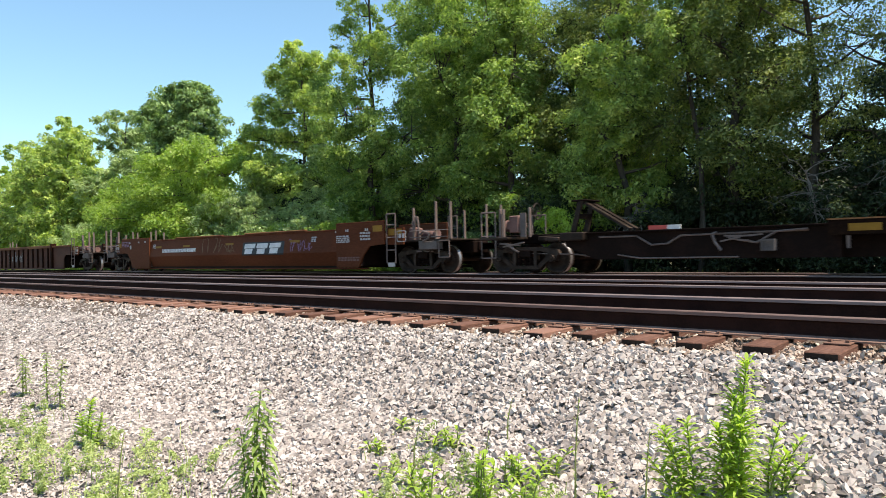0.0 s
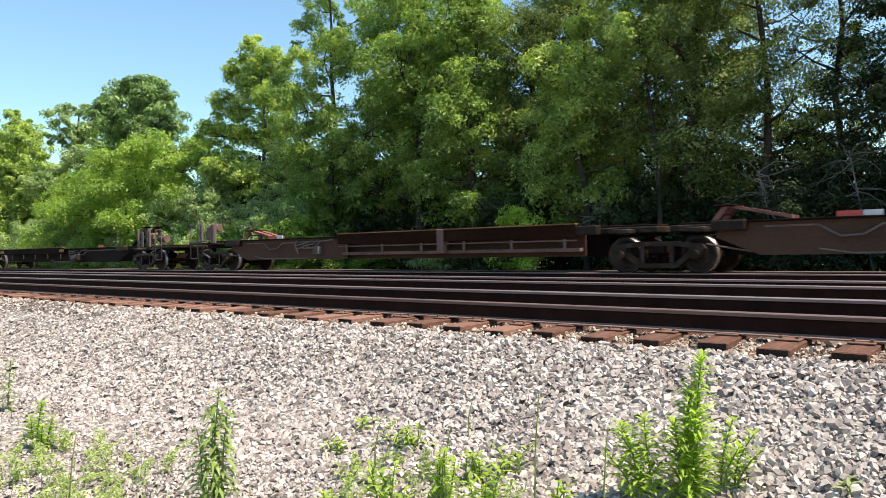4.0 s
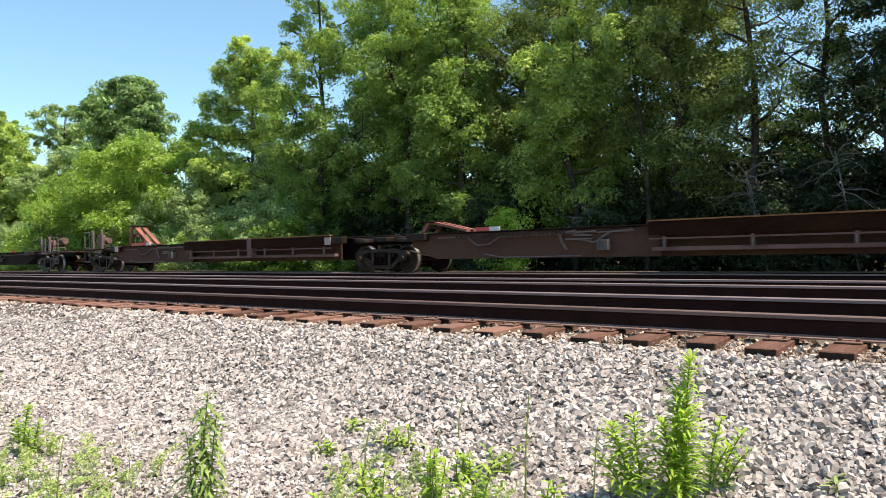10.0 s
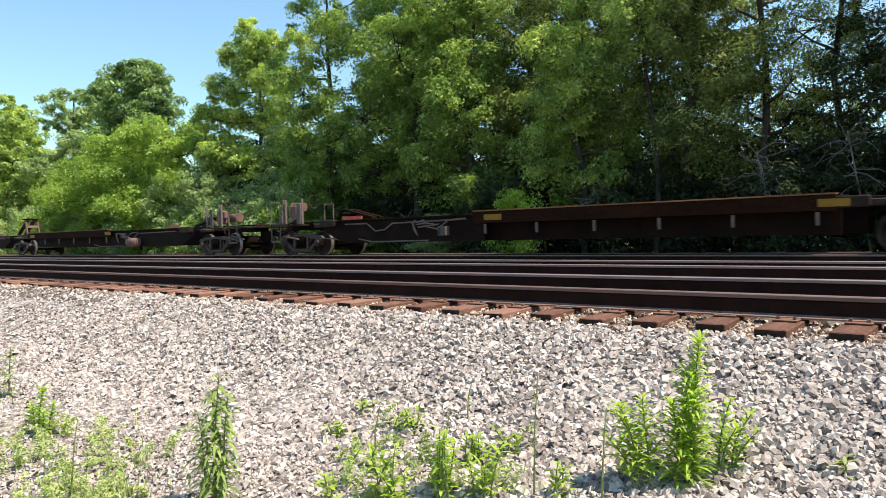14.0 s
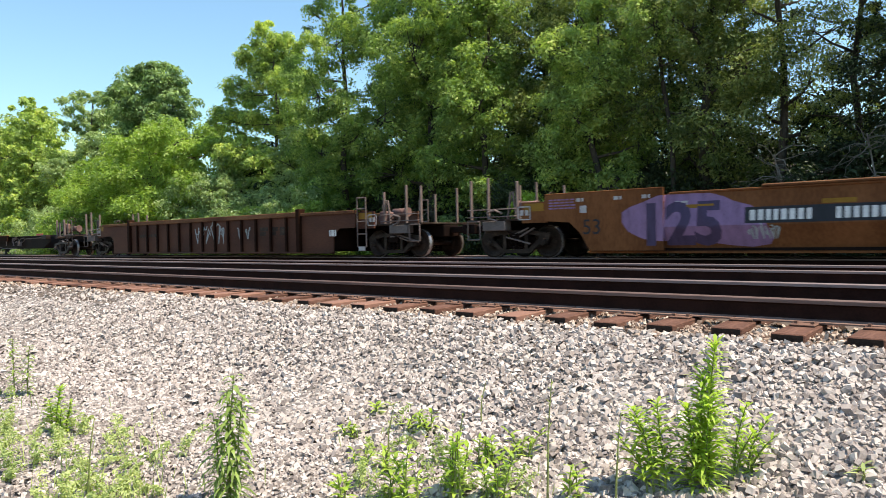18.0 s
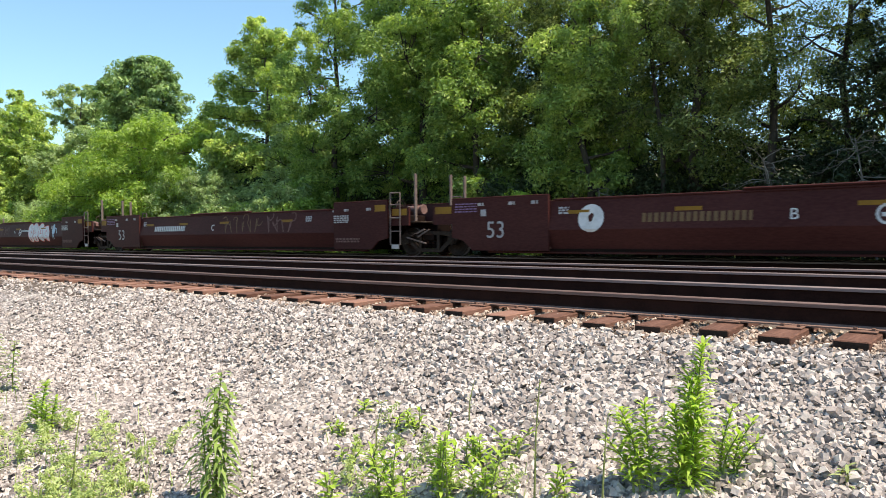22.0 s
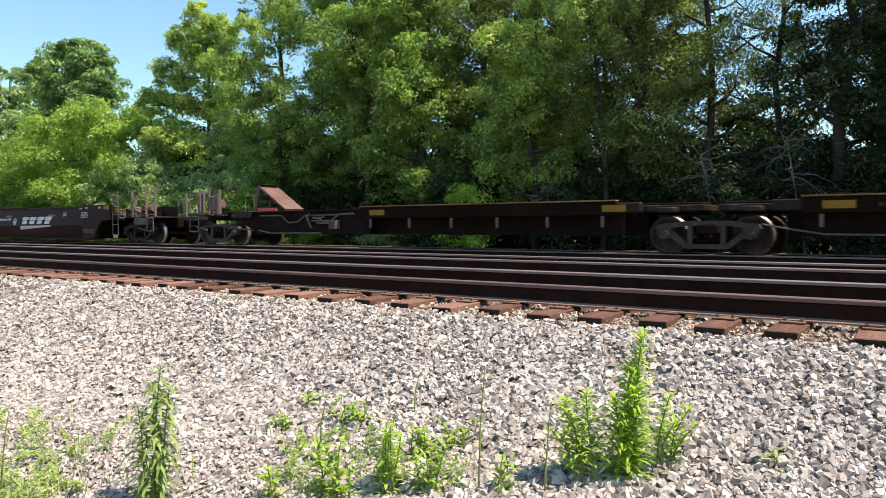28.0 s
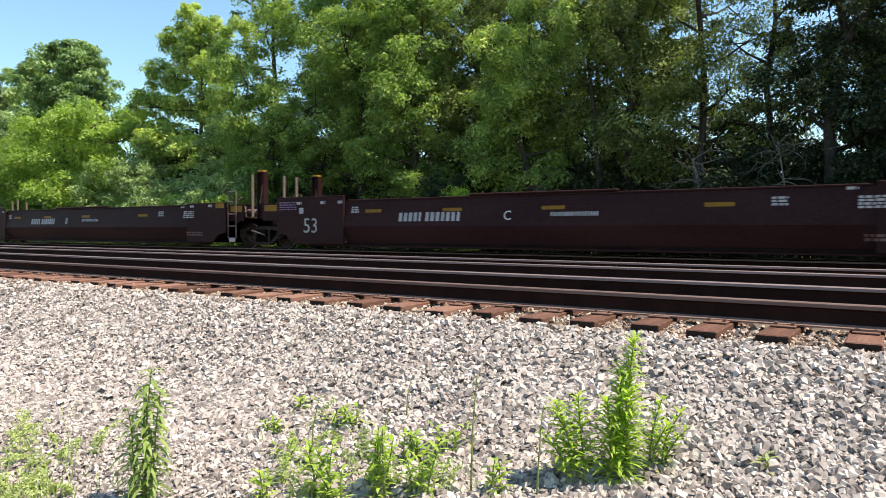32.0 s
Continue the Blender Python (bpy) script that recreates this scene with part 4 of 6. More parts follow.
def end_gear(car, xe, w, mat):
    """What stands on a well car's end: rails, struts, an equipment box, and at the leading end a tall post with a bent pipe."""
    box_at = xe - w * 1.0
    part("equipment_box", boxes((-0.38, 0.38, -1.36, -1.06, 0.74, 1.0), bevel=0.015), M_BOX, car, "faded grey equipment box", pose(box_at, 0, 0))
    for z in (1.12, 1.32):
        part("handrail", pipe([(xe - w * 0.1, -1.34, z), (xe - w * 0.15, -1.38, z), (xe - w * 1.7, -1.38, z), (xe - w * 1.75, -1.34, z)], 0.018), M_BAR, car, "bent steel handrail")
    for dx in (-0.14, 0.14):
        a, b = Vector((xe - w * 1.55 + dx, -1.25, 1.05)), Vector((xe - w * 1.55 + dx * 0.25, -1.25, 1.78))
        part("strut", boxes((-0.025, 0.025, -0.025, 0.025, 0, (b - a).length), bevel=0.006), M_BAR, car, "", Matrix.Translation(a) @ (b - a).to_track_quat("Z", "Y").to_matrix().to_4x4())
    part("angle_cock", pipe([(xe - w * 1.3, -1.36, 1.2), (xe - w * 1.1, -1.42, 1.3), (xe - w * 0.85, -1.42, 1.24), (xe - w * 0.9, -1.42, 1.08), (xe - w * 1.15, -1.4, 1.0)], 0.03), M_BAR, car, "curled pale brake hose")
    frame_bm = bmesh.new()
    for x0, x1, z0, z1 in ((-0.2, 0.2, 0, 0.03), (-0.2, 0.2, 0.33, 0.36), (-0.2, -0.17, 0, 0.36), (0.17, 0.2, 0, 0.36)):
        box(frame_bm, x0, x1, -1.436, -1.43, 1.0 + z0, 1.0 + z1)
    for k in range(2):
        box(frame_bm, -0.12 + k * 0.15, -0.02 + k * 0.15, -1.436, -1.43, 1.12, 1.26)
    part("marking", frame_bm, M_STENCIL, car, "white framed stencil", pose(xe - w * 2.05, 0, 0))
    if w < 0 and any(abs(car.location.x - x) < 0.1 for x in (693.2, 854.6)):
        post = part("tall_post", boxes((-0.14, 0.14, -1.3, -1.12, 1.0, 2.75), (-0.17, 0.17, -1.33, -1.09, 2.66, 2.74), bevel=0.015), mat, car, "tall maroon post with a yellow cap", pose(xe + 2.95, 0, 0))
        part("cap", boxes((-0.18, 0.18, -1.34, -1.08, 2.751, 2.80), bevel=0.01), M_YELLOW, post)
        part("bent_pipe", pipe([(xe + 2.8, -1.2, 2.68), (xe + 2.3, -1.2, 2.62), (xe + 1.75, -1.2, 2.38), (xe + 1.62, -1.2, 2.22), (xe + 1.6, -1.2, 1.05)], 0.028), M_BAR, car, "pale bent steel pipe")
    elif w < 0 and mat in (M_MAROON, M_PLUM):
        tank = tube(bmesh.new(), (0, 0, 0), (0.62, 0, 0), 0.13, sides=14)
        tube(tank, (-0.04, 0, 0), (0.0, 0, 0), 0.10, sides=12)
        tube(tank, (0.62, 0, 0), (0.66, 0, 0), 0.10, sides=12)
        for x in (0.12, 0.5):
            box(tank, x - 0.03, x + 0.03, -0.08, 0.08, -1.0, -0.1)
        part("air_reservoir", tank, M_PINK, car, "faded pinkish air reservoir on legs", pose(xe + 3.0, -0.9, 2.0))
        part("reservoir_pipe", pipe([(xe + 2.95, -0.9, 2.0), (xe + 2.7, -1.0, 2.12), (xe + 2.5, -1.05, 2.05), (xe + 2.45, -1.05, 1.1)], 0.022), M_BAR, car)


def well_unit(s0, s1, first=False, last=False, paint_name="maroon", seed=0, ribs=False):
    """One well platform: two plate sides with raised ends, floor, end platforms, ladders and stanchions."""
    L = s1 - s0
    mat = {"maroon": M_PLUM if s0 > 690 else M_MAROON, "brown": M_ORANGE_BROWN if s0 > 0 else M_BROWN, "dark": M_PATCH}[paint_name]
    words = {"maroon": "empty maroon well car platform with grimy plate sides", "brown": "empty rusty brown well car platform with spray-painted sides",
             "dark": "empty dark well car with ribbed sides and rusty top rail"}[paint_name]
    car = car_root("well_car", s0, words)
    a, b = 1.25, L - 1.25
    late = s0 > 690
    ha, hb, lo = (1.50, 1.50, 1.50) if ribs else (1.60, 1.51 if late else 1.67, 1.46)
    r0, r1 = (a + 3.1, b - 3.1) if ribs else (a + (2.82 if late else 3.1), b - (2.1 if late else 2.4))
    for s in (-1, 1):
        y = s * 1.5
        if ribs:
            out = [(a, 0.95), (a, ha), (b, hb), (b, 0.95), (b - 0.75, 0.95), (b - 1.05, FOLD), (a + 1.05, FOLD), (a + 0.75, 0.95)]
            upper = part("side_upper", plate(out, y - 0.02, y + 0.02), mat, car)
        else:
            SPAN[car] = (r0, r1)
            d = s * LEAN * (lo - FOLD)
            upper = part("side_upper", sweep([(y - 0.02, FOLD), (y + 0.02, FOLD), (y - d + 0.02, lo), (y - d - 0.02, lo)], r0 - 1.0, r1 + 1.0), mat, car)
            for x, r, w, big, hi in ((a, r0, 1, first, ha), (b, r1, -1, last, hb)):
                out = [(x, 0.95), (x, hi), (r, hi), (r, 0.2), (x + w * 1.25, 0.2), (x + w * 1.0, 0.62), (x + w * 0.7, 0.9)] if big else [(x, 0.55), (x, hi), (r, hi), (r, 0.2), (x + w * 0.7, 0.2), (x + w * 0.4, 0.46)]
                part("end_plate", plate(out, y - 0.03, y + 0.03), mat, car)
        if ribs:
            part("side_lower", boxes((a + 1.05, b - 1.05, y - 0.02, y + 0.02, 0.18, FOLD)), mat, car)
        else:
            part("side_lower", sweep([(y - 0.02, FOLD), (y + 0.02, FOLD), (y - s * 0.55 * SLANT + 0.02, 0.18), (y - s * 0.55 * SLANT - 0.02, 0.18)], r0 - 0.05, r1 + 0.05), mat, car)
        part("bottom_sill", boxes((a + 1.1, b - 1.1, y - s * 0.23 * (not ribs) - 0.08, y - s * 0.23 * (not ribs) + 0.08, 0.13, 0.185), bevel=0.01), mat, car)
        if ribs:
            part("top_rail", boxes((r0 - 0.3, r1 + 0.3, y - 0.11, y + 0.09, 1.40, 1.56), bevel=0.012), M_RUST, car, "rust-orange top rail")
            for x0, x1 in ((a, r0 - 0.35), (r1 + 0.35, b)):
                part("end_rail", boxes((x0, x1, y - 0.09, y + 0.07, 1.42, 1.52), bevel=0.012), M_RUST, car)
            for x in (r0 - 0.32, r1 + 0.32):
                part("post", boxes((x - 0.1, x + 0.1, y - 0.14, y + 0.14, 0.18, 1.66), bevel=0.015), M_SILL, car, "rusty corner post")
            for k in range(13):
                x = r0 + 0.4 + (r1 - r0 - 0.8) * k / 12
                part("rib", kept(("rib", s), lambda: boxes((-0.05, 0.05, min(s * 1.52, s * 1.60), max(s * 1.52, s * 1.60), 0.2, 1.40), bevel=0.01), M_SILL), None, upper, "", pose(x, 0, 0))
        else:
            part("top_chord", boxes((r0 + 0.1, r1 - 0.1, y - d - 0.05, y - d + 0.05, lo, lo + 0.05), bevel=0.012), mat, car)
            for x0 in (0.40 * L, 0.66 * L) if paint_name == "brown" else (0.5 * L,):
                part("guide_rail", boxes((x0 - 2.0, x0 + 2.0, y - d - 0.09, y - d + 0.07, lo + 0.052, lo + 0.11), bevel=0.02), M_RUST if paint_name == "brown" else mat, car, "raised guide rail along the top")
            for x0, x1, hi in ((a, r0, ha), (r1, b, hb)):
                part("end_chord", boxes((x0, x1, y - 0.04, y + 0.04, hi, hi + 0.035), bevel=0.01), mat, car)
            for x in (a + 3.9, a + 6.6, 0.5 * L + 0.4, L - a - 4.9):
                part("stripe", kept(("well_stripe", s), lambda: boxes((-0.3, 0.3, s * (1.523 - LEAN * 0.44) - 0.006, s * (1.523 - LEAN * 0.44) + 0.006, 1.12, 1.21)), M_YELLOW), None, upper, "yellow reflector stripe", pose(x, 0, 0))
            part("stripe", kept(("end_stripe", s), lambda: boxes((-0.22, 0.22, s * 1.534 - 0.003, s * 1.534 + 0.003, 1.36, 1.56)), M_YELLOW), None, upper, "yellow reflector stripe", pose(b - 0.3, 0, 0))
    part("floor", boxes((a + 1.2, b - 1.2, -1.36, 1.36, 0.19, 0.25)), M_DARK, car)
    for x, w in ((a, 1), (b, -1)):
        part("bulkhead", boxes((x + w * 1.1 - 0.05, x + w * 1.1 + 0.05, -1.47, 1.47, 0.25, 1.30), bevel=0.01), M_DARK, car)
        part("well_cover", boxes((min(x, x + w * 1.1), max(x, x + w * 1.1), -1.46, 1.46, 1.02, 1.08)), M_DARK, car)
        part("end_panel", plate([(x - w * 0.78, 0.92), (x - w * 0.02, 0.92), (x - w * 0.02, 1.46), (x - w * 0.78, 1.46)] if w > 0 else [(x + 0.02, 0.92), (x + 0.78, 0.92), (x + 0.78, 1.46), (x + 0.02, 1.46)], -1.42, -1.36), mat, car)
        part("stripe", boxes((-0.3, 0.3, -1.426, -1.42, 1.22, 1.42)), M_YELLOW, car, "yellow reflector stripe", pose(x - w * 0.4, 0, 0))
    for x0, x1, on, w in ((-1.5 if first else 0.3, a, first, -1), (b, L + 1.5 if last else L - 0.3, last, 1)):
        part("end_sill", boxes((x0, x1, -0.35, 0.35, 0.62, 0.98), bevel=0.02), M_DARK, car)
        part("end_deck", boxes((x0 + 0.05, x1 - 0.05, -1.32, 1.32, 1.0, 1.05), bevel=0.01), M_STEEL, car)
        if on:
            xe = x0 if w < 0 else x1
            for k, (dx, h) in enumerate(((0.15, 2.15), (0.75, 2.2), (1.7, 2.05))):
                for s in (-1, 1):
                    part("stanchion", kept(("stanchion", k), lambda: boxes((-0.024, 0.024, -0.045, 0.045, 1.0, h), bevel=0.008), M_BAR), None, car, "pale steel stanchion", pose(xe - w * dx, s * 1.22, 0))
            bent_bar("grab_iron", car, [(0, 0, 0.5), (0, 0, 1.0), (0.42, 0, 1.0), (0.42, 0, 0.5), (0, 0, 0.5)], pose(xe + (0.1 if w < 0 else -0.55), -1.33, 0), "bent steel step iron")
            brake_rig(car, (x0 + x1) / 2, -w, seed + 7)
            end_gear(car, xe, w, mat)
    lad = [(-0.2, 0, 0.35), (-0.2, 0, 1.9), (0.2, 0, 1.9), (0.2, 0, 0.35), (-0.2, 0, 0.35), (-0.2, 0, 0.75), (0.2, 0, 0.75), (0.2, 0, 1.15), (-0.2, 0, 1.15), (-0.2, 0, 1.55), (0.2, 0, 1.55)]
    bent_bar("ladder", car, lad, pose(b + 0.28, -1.48, 0), "steel rung ladder")
    bent_bar("ladder", car, lad, pose(b + 0.28, 1.48, 0), "steel rung ladder")
    part("step_plate", boxes((-0.15, 0.15, -0.02, 0.02, 0.22, 0.36), bevel=0.01), M_STENCIL, car, "worn white step plate", pose(b + 0.28, -1.48, 0))
    if late and not first:
        for s in (-1, 1):
            post = part("tall_post", boxes((-0.17, -0.12, -0.09, 0.09, 1.0, 2.5), (0.12, 0.17, -0.09, 0.09, 1.0, 2.5), (-0.12, 0.12, -0.01, 0.01, 1.0, 1.5), (-0.12, 0.12, -0.01, 0.01, 2.1, 2.5)), mat, car, "tall maroon post with a yellow cap", pose(0.25, s * 1.24, 0))
            part("brace", boxes((-0.02, 0.02, -0.03, 0.03, 0, 0.66)), M_BAR, post, "", pose(-0.11, 0, 1.48, 0, 19, 0))
            part("cap", boxes((-0.13, 0.13, -0.1, 0.1, 2.504, 2.56), bevel=0.01), M_YELLOW, post)
    if not last:
        for dx, h in ((0.0, 2.5), (1.15, 2.45), (1.6, 2.4)):
            part("stanchion", kept(("tall_stanchion", h), lambda: boxes((-0.026, 0.026, -0.05, 0.05, 1.0, h), bevel=0.008), M_BAR), None, car, "tall steel stanchion", pose(b + 0.5 + dx * 0.8, -0.8 + 0.5 * dx, 0))
        brake_rig(car, b + 0.55, -1, seed + 3)
    truck(car, 0.0)
    if last:
        truck(car, L)
        coupler(car, L + 1.5, 1)
    if first:
        coupler(car, -1.5, -1)
    if not ribs:
        for x in (a + 0.9, a + 1.9, a + 2.6, b - 2.6, b - 1.9, b - 0.9):
            bars(car, x, 1.40, 0.2, 0.12, 1, M_STENCIL, seed=seed, label="small white stencilled marking")
        bars(car, b - 2.4, 1.04, 0.7, 0.26, 4, M_STENCIL, seed=seed + 1)
        bars(car, b - 3.9, 1.12, 0.3, 0.2, 3, M_STENCIL, seed=seed + 2)
        bars(car, r0 + 0.25, 1.12, 0.28, 0.2, 3, M_STENCIL, seed=seed + 2)
        bars(car, b - 2.3, 0.42, 1.1, 0.16, 2, M_PINK, seed=seed + 4)
        bars(car, a + 0.12, 1.24, 0.75, 0.28, 4, M_LILAC, seed=seed + 5, gap=0.5)
        on_side("square_mark", bar(bmesh.new(), a + 1.0, 1.12, 0.18, 0.18), M_STENCIL, car, 0.006, "worn white square sticker")
    return car


SPINES = [((-11.3, 6.8, 25.2, 44.6, 63.4, 81.8), "RRRRL", False), ((87.2, 105.3, 124.6, 145.0), "MRL", True), ((150.5, 167.5, 186.2, 205.1, 223.1, 240.6), "RLLLL", False),
          ((246.6, 264.4, 285.1, 304.4), "MRL", True), ((310.0, 327.7, 347.4, 366.7), "RLL", False), ((371.9, 390.3, 407.9, 426.5, 444.8, 462.2), "RLLLL", False),
          ((761.3, 778.0, 796.0, 814.8, 833.2, 850.2), "RLLLL", False)]
RAISED = (-11.3, 63.4, 246.6, 285.1, 310.0, 327.7, 426.5, 761.3, 778.0, 814.8)   # platforms whose trailer hitch stands up
WELLS = [((-62.0, -41.7), "dark", True), ((-37.3, -15.2), "brown", False), ((467.0, 487.4), "dark", True), ((492.0, 513.1, 534.0, 555.5), "brown", False), ((560.2, 580.3, 601.0, 623.0), "maroon", False),
         ((626.6, 647.3, 668.3, 689.3), "maroon", False), ((693.2, 714.2, 735.2, 756.4), "maroon", False), ((854.6, 875.7, 896.4, 917.0), "maroon", False)]


def build_train():
    k = 0
    spines = {}
    for stops, ways, rust in SPINES:
        n = len(stops) - 1
        for i in range(n):
            k += 1
            spines[stops[i]] = spine_unit(stops[i], stops[i + 1], ways[i] == "L", i == 0, i == n - 1, rust, up=stops[i] in RAISED, seed=k)
    wells = {}
    for stops, paint_name, ribs in WELLS:
        n = len(stops) - 1
        for i in range(n):
            k += 1
            wells[stops[i]] = well_unit(stops[i], stops[i + 1], i == 0, i == n - 1, paint_name, k, ribs)
    mark_wells(wells)
    c = spines[814.8]
    tag(c, 12.6, 13.7, 0.56, 0.96, M_SILVER, 61, 0.05, False, 4, lift=-0.34)
    bubbles(c, 13.8, 15.9, 0.5, 1.0, 5, M_BLUE, 62, M_SKY, 1, False, "bright blue spray-painted lettering, not readable", lift=-0.34)
    tag(spines[778.0], 11.5, 15.0, 0.6, 1.0, M_STEEL, 63, 0.06, False, 9, lift=-0.34)
    for s, c in spines.items():
        if s in (6.8, 167.5, 223.1, 264.4, 426.5, 778.0, 796.0, 285.1):
            bars(c, 3.2 if s > 100 else 9.2, 0.98, 3.4, 0.13, 1, M_STEEL, seed=int(s), fold=False, lift=-0.085)


def mark_wells(w):
    """Markings and spray paint, car by car."""
    c = w[-37.3]
    bars(c, 5.6, 0.90, 3.1, 0.22, 1, seed=3)
    slab_logo(c, 12.6, 0.74, 2.6, 0.40, M_WHITE, M_INK)
    tag(c, 9.2, 12.0, 0.85, 1.25, M_GOLD, 4)
    tag(c, 15.6, 17.0, 0.8, 1.2, M_LILAC, 5, 0.02)
    bars(c, 19.7, 1.1, 0.5, 0.3, 3, M_STENCIL, seed=9)
    c = w[467.0]
    tag(c, 9.6, 11.9, 0.55, 1.2, M_SILVER, 6, 0.05, False, 6)
    tag(c, 12.6, 13.5, 0.7, 1.15, M_SILVER, 7, 0.035, False, 4)
    slab_logo(c, 14.0, 0.78, 1.8, 0.3, M_STEEL, None, fold=False)
    bars(c, 4.9, 0.85, 1.6, 0.18, 1, M_STEEL, fold=False)
    bars(c, 17.9, 0.7, 0.35, 0.3, 1, fold=False)
    tag(w[-62.0], 8.0, 11.0, 0.6, 1.1, M_SILVER, 8, 0.04, False)
    # the brown three
    c = w[492.0]
    lettering(c, "53", 2.3, 0.6, 0.38, M_INK, label="black stencilled length mark")
    on_side("graffiti_ground", shape(bmesh.new(), blob(5.0, 0.86, 1.5, 0.56, random.Random(11), power=0.7)), M_LILAC, c, 0.0025, "lilac spray-painted cloud")
    lettering(c, "125", 3.75, 0.36, 0.92, M_PURPLE, label="dark purple spray-painted figures", bold=0.05)
    on_side("number_panel", bar(bmesh.new(), 6.1, 0.76, 3.9, 0.34), M_INK, c, 0.003)
    bars(c, 6.2, 0.82, 1.2, 0.22, 1, seed=2, gap=0.0)
    bars(c, 7.8, 0.82, 2.0, 0.22, 1, seed=3, gap=0.0)
    tag(c, 6.2, 6.8, 0.45, 0.68, M_SILVER, 12)
    tag(c, 12.5, 13.9, 0.8, 1.3, M_WHITE, 13, 0.04)
    bubbles(c, 15.0, 17.5, 0.45, 1.38, 3, M_ORANGE_BROWN, 14, M_BLUE, label="hollow light-blue outline lettering in spray paint")
    c = w[513.1]
    lettering(c, "53", 2.5, 0.55, 0.38, M_INK, label="black stencilled length mark")
    tag(c, 6.2, 7.3, 1.0, 1.38, M_WHITE, 15, 0.045)
    bubbles(c, 7.6, 9.3, 0.5, 1.4, 4, M_SKY, 16, rows=2, label="small light-blue bubble lettering in two rows")
    slab_logo(c, 9.8, 0.66, 2.4, 0.34, M_WHITE, M_INK)
    tag(c, 9.7, 12.2, 1.18, 1.42, M_SILVER, 17, 0.03, letters=9)
    bubbles(c, 12.45, 16.1, 0.45, 1.36, 6, M_SILVER, 18, label="large silver bubble lettering with black edges")
    c = w[534.0]
    lettering(c, "53", 2.4, 0.5, 0.36, M_PATCH, label="dark faded length mark")
    tag(c, 4.6, 6.4, 0.8, 1.3, M_SILVER, 19, 0.035, letters=8)
    on_side("patch", bar(bmesh.new(), 6.6, 0.30, 2.5, 1.14), M_PATCH, c, 0.003, "dark repainted patch")
    on_side("patch", bar(bmesh.new(), 9.7, 0.30, 0.6, 1.0), M_PATCH, c, 0.003, "dark repainted patch")
    tag(c, 10.6, 11.1, 1.1, 1.38, M_SILVER, 20, 0.03, letters=3)
    on_side("faded_paint", shape(bmesh.new(), [(11.9, 0.62), (12.6, 0.5), (15.4, 0.8), (15.6, 1.3), (14.0, 1.42), (12.0, 1.36)]), M_BLUE_SPILL, c, 0.003, "faded pale blue spray paint")
    on_side("number_panel", bar(bmesh.new(), 12.7, 0.74, 3.6, 0.36), M_INK, c, 0.005)
    bars(c, 12.85, 0.81, 1.2, 0.22, 1, seed=2, gap=0.0)
    bars(c, 14.4, 0.81, 1.7, 0.22, 1, seed=3, gap=0.0)
    on_side("patch", shape(bmesh.new(), [(17.6, 0.9), (18.2, 0.7), (19.8, 0.8), (20.0, 1.3), (18.6, 1.5), (17.8, 1.3)]), M_PATCH, c, 0.003, "black soot patch")
    # the maroon sets
    for s, mark in ((560.2, "A"), (580.3, "C"), (601.0, "B"), (626.6, ""), (647.3, ""), (668.3, "A"), (693.2, "A"), (714.2, "C"), (735.2, "B"), (854.6, "B"), (875.7, "C"), (896.4, "A")):
        c = w[s]
        lettering(c, "53", 2.42, 0.54, 0.46, M_STENCIL)
        if mark:
            lettering(c, mark, 9.4 if s > 690 else 9.9, 0.88, 0.24, M_WHITE)
    for s, mat in ((601.0, M_GOLD), (668.3, M_GOLD), (693.2, M_WHITE), (714.2, M_WHITE), (735.2, M_WHITE), (580.3, M_WHITE)):
        bars(w[s], 6.3 if s > 690 else 5.6 if s != 601.0 else 6.8, 0.88, 2.4, 0.21, 1, mat, seed=int(s), gap=0.0)
    for s in (854.6, 875.7, 896.4):
        bars(w[s], 6.1 if s != 854.6 else 6.5, 0.86, 0.75, 0.24, 1, M_STENCIL, seed=int(s), gap=0.0)
        bars(w[s], 7.0 if s != 854.6 else 7.4, 0.86, 1.1, 0.24, 1, M_STENCIL, seed=int(s), gap=0.0)
        bars(w[s], 10.7, 0.96, 1.2, 0.1, 1, M_STENCIL, seed=4, gap=0.0)
    for s in (693.2, 735.2, 714.2):
        slab_logo(w[s], 12.4, 0.80, 2.8, 0.32, M_WHITE, None, 4, 0.16, True)
        ring(w[s], 11.7, 0.92, 0.13, M_WHITE)
        bars(w[s], 10.0, 0.98, 1.3, 0.09, 1, seed=5, gap=0.0)
    slab_logo(w[647.3], 9.6, 0.80, 2.6, 0.32, M_GOLD, None, 4, 0.16, True)
    slab_logo(w[626.6], 13.05, 0.84, 1.0, 0.26, M_STENCIL, None, 4, 0.0)
    c = w[560.2]
    bubbles(c, 3.9, 6.6, 0.28, 1.40, 4, M_WHITE, 31, M_INK, label="tall white bubble lettering with dark edges, spray paint")
    tag(c, 7.4, 9.3, 0.85, 1.3, M_PINK, 32, 0.03)
    ring(c, 10.8, 0.98, 0.16, M_WHITE)
    bars(c, 11.0, 1.02, 1.6, 0.09, 1, seed=6, gap=0.0)
    bubbles(c, 12.0, 14.7, 0.5, 1.40, 4, M_WHITE, 33, M_RED, label="white bubble lettering with thin red edges")
    on_side("figure_patch", shape(bmesh.new(), blob(15.3, 1.1, 0.16, 0.3, random.Random(3))), M_SKY, c, 0.005, "small pale spray-painted shape")
    legs = bmesh.new()
    stroke(legs, [(15.25, 0.9), (15.25, 0.62)], 0.05)
    stroke(legs, [(15.38, 0.9), (15.4, 0.62)], 0.05)
    stroke(legs, [(15.4, 1.2), (15.62, 1.12), (15.7, 0.92)], 0.05)
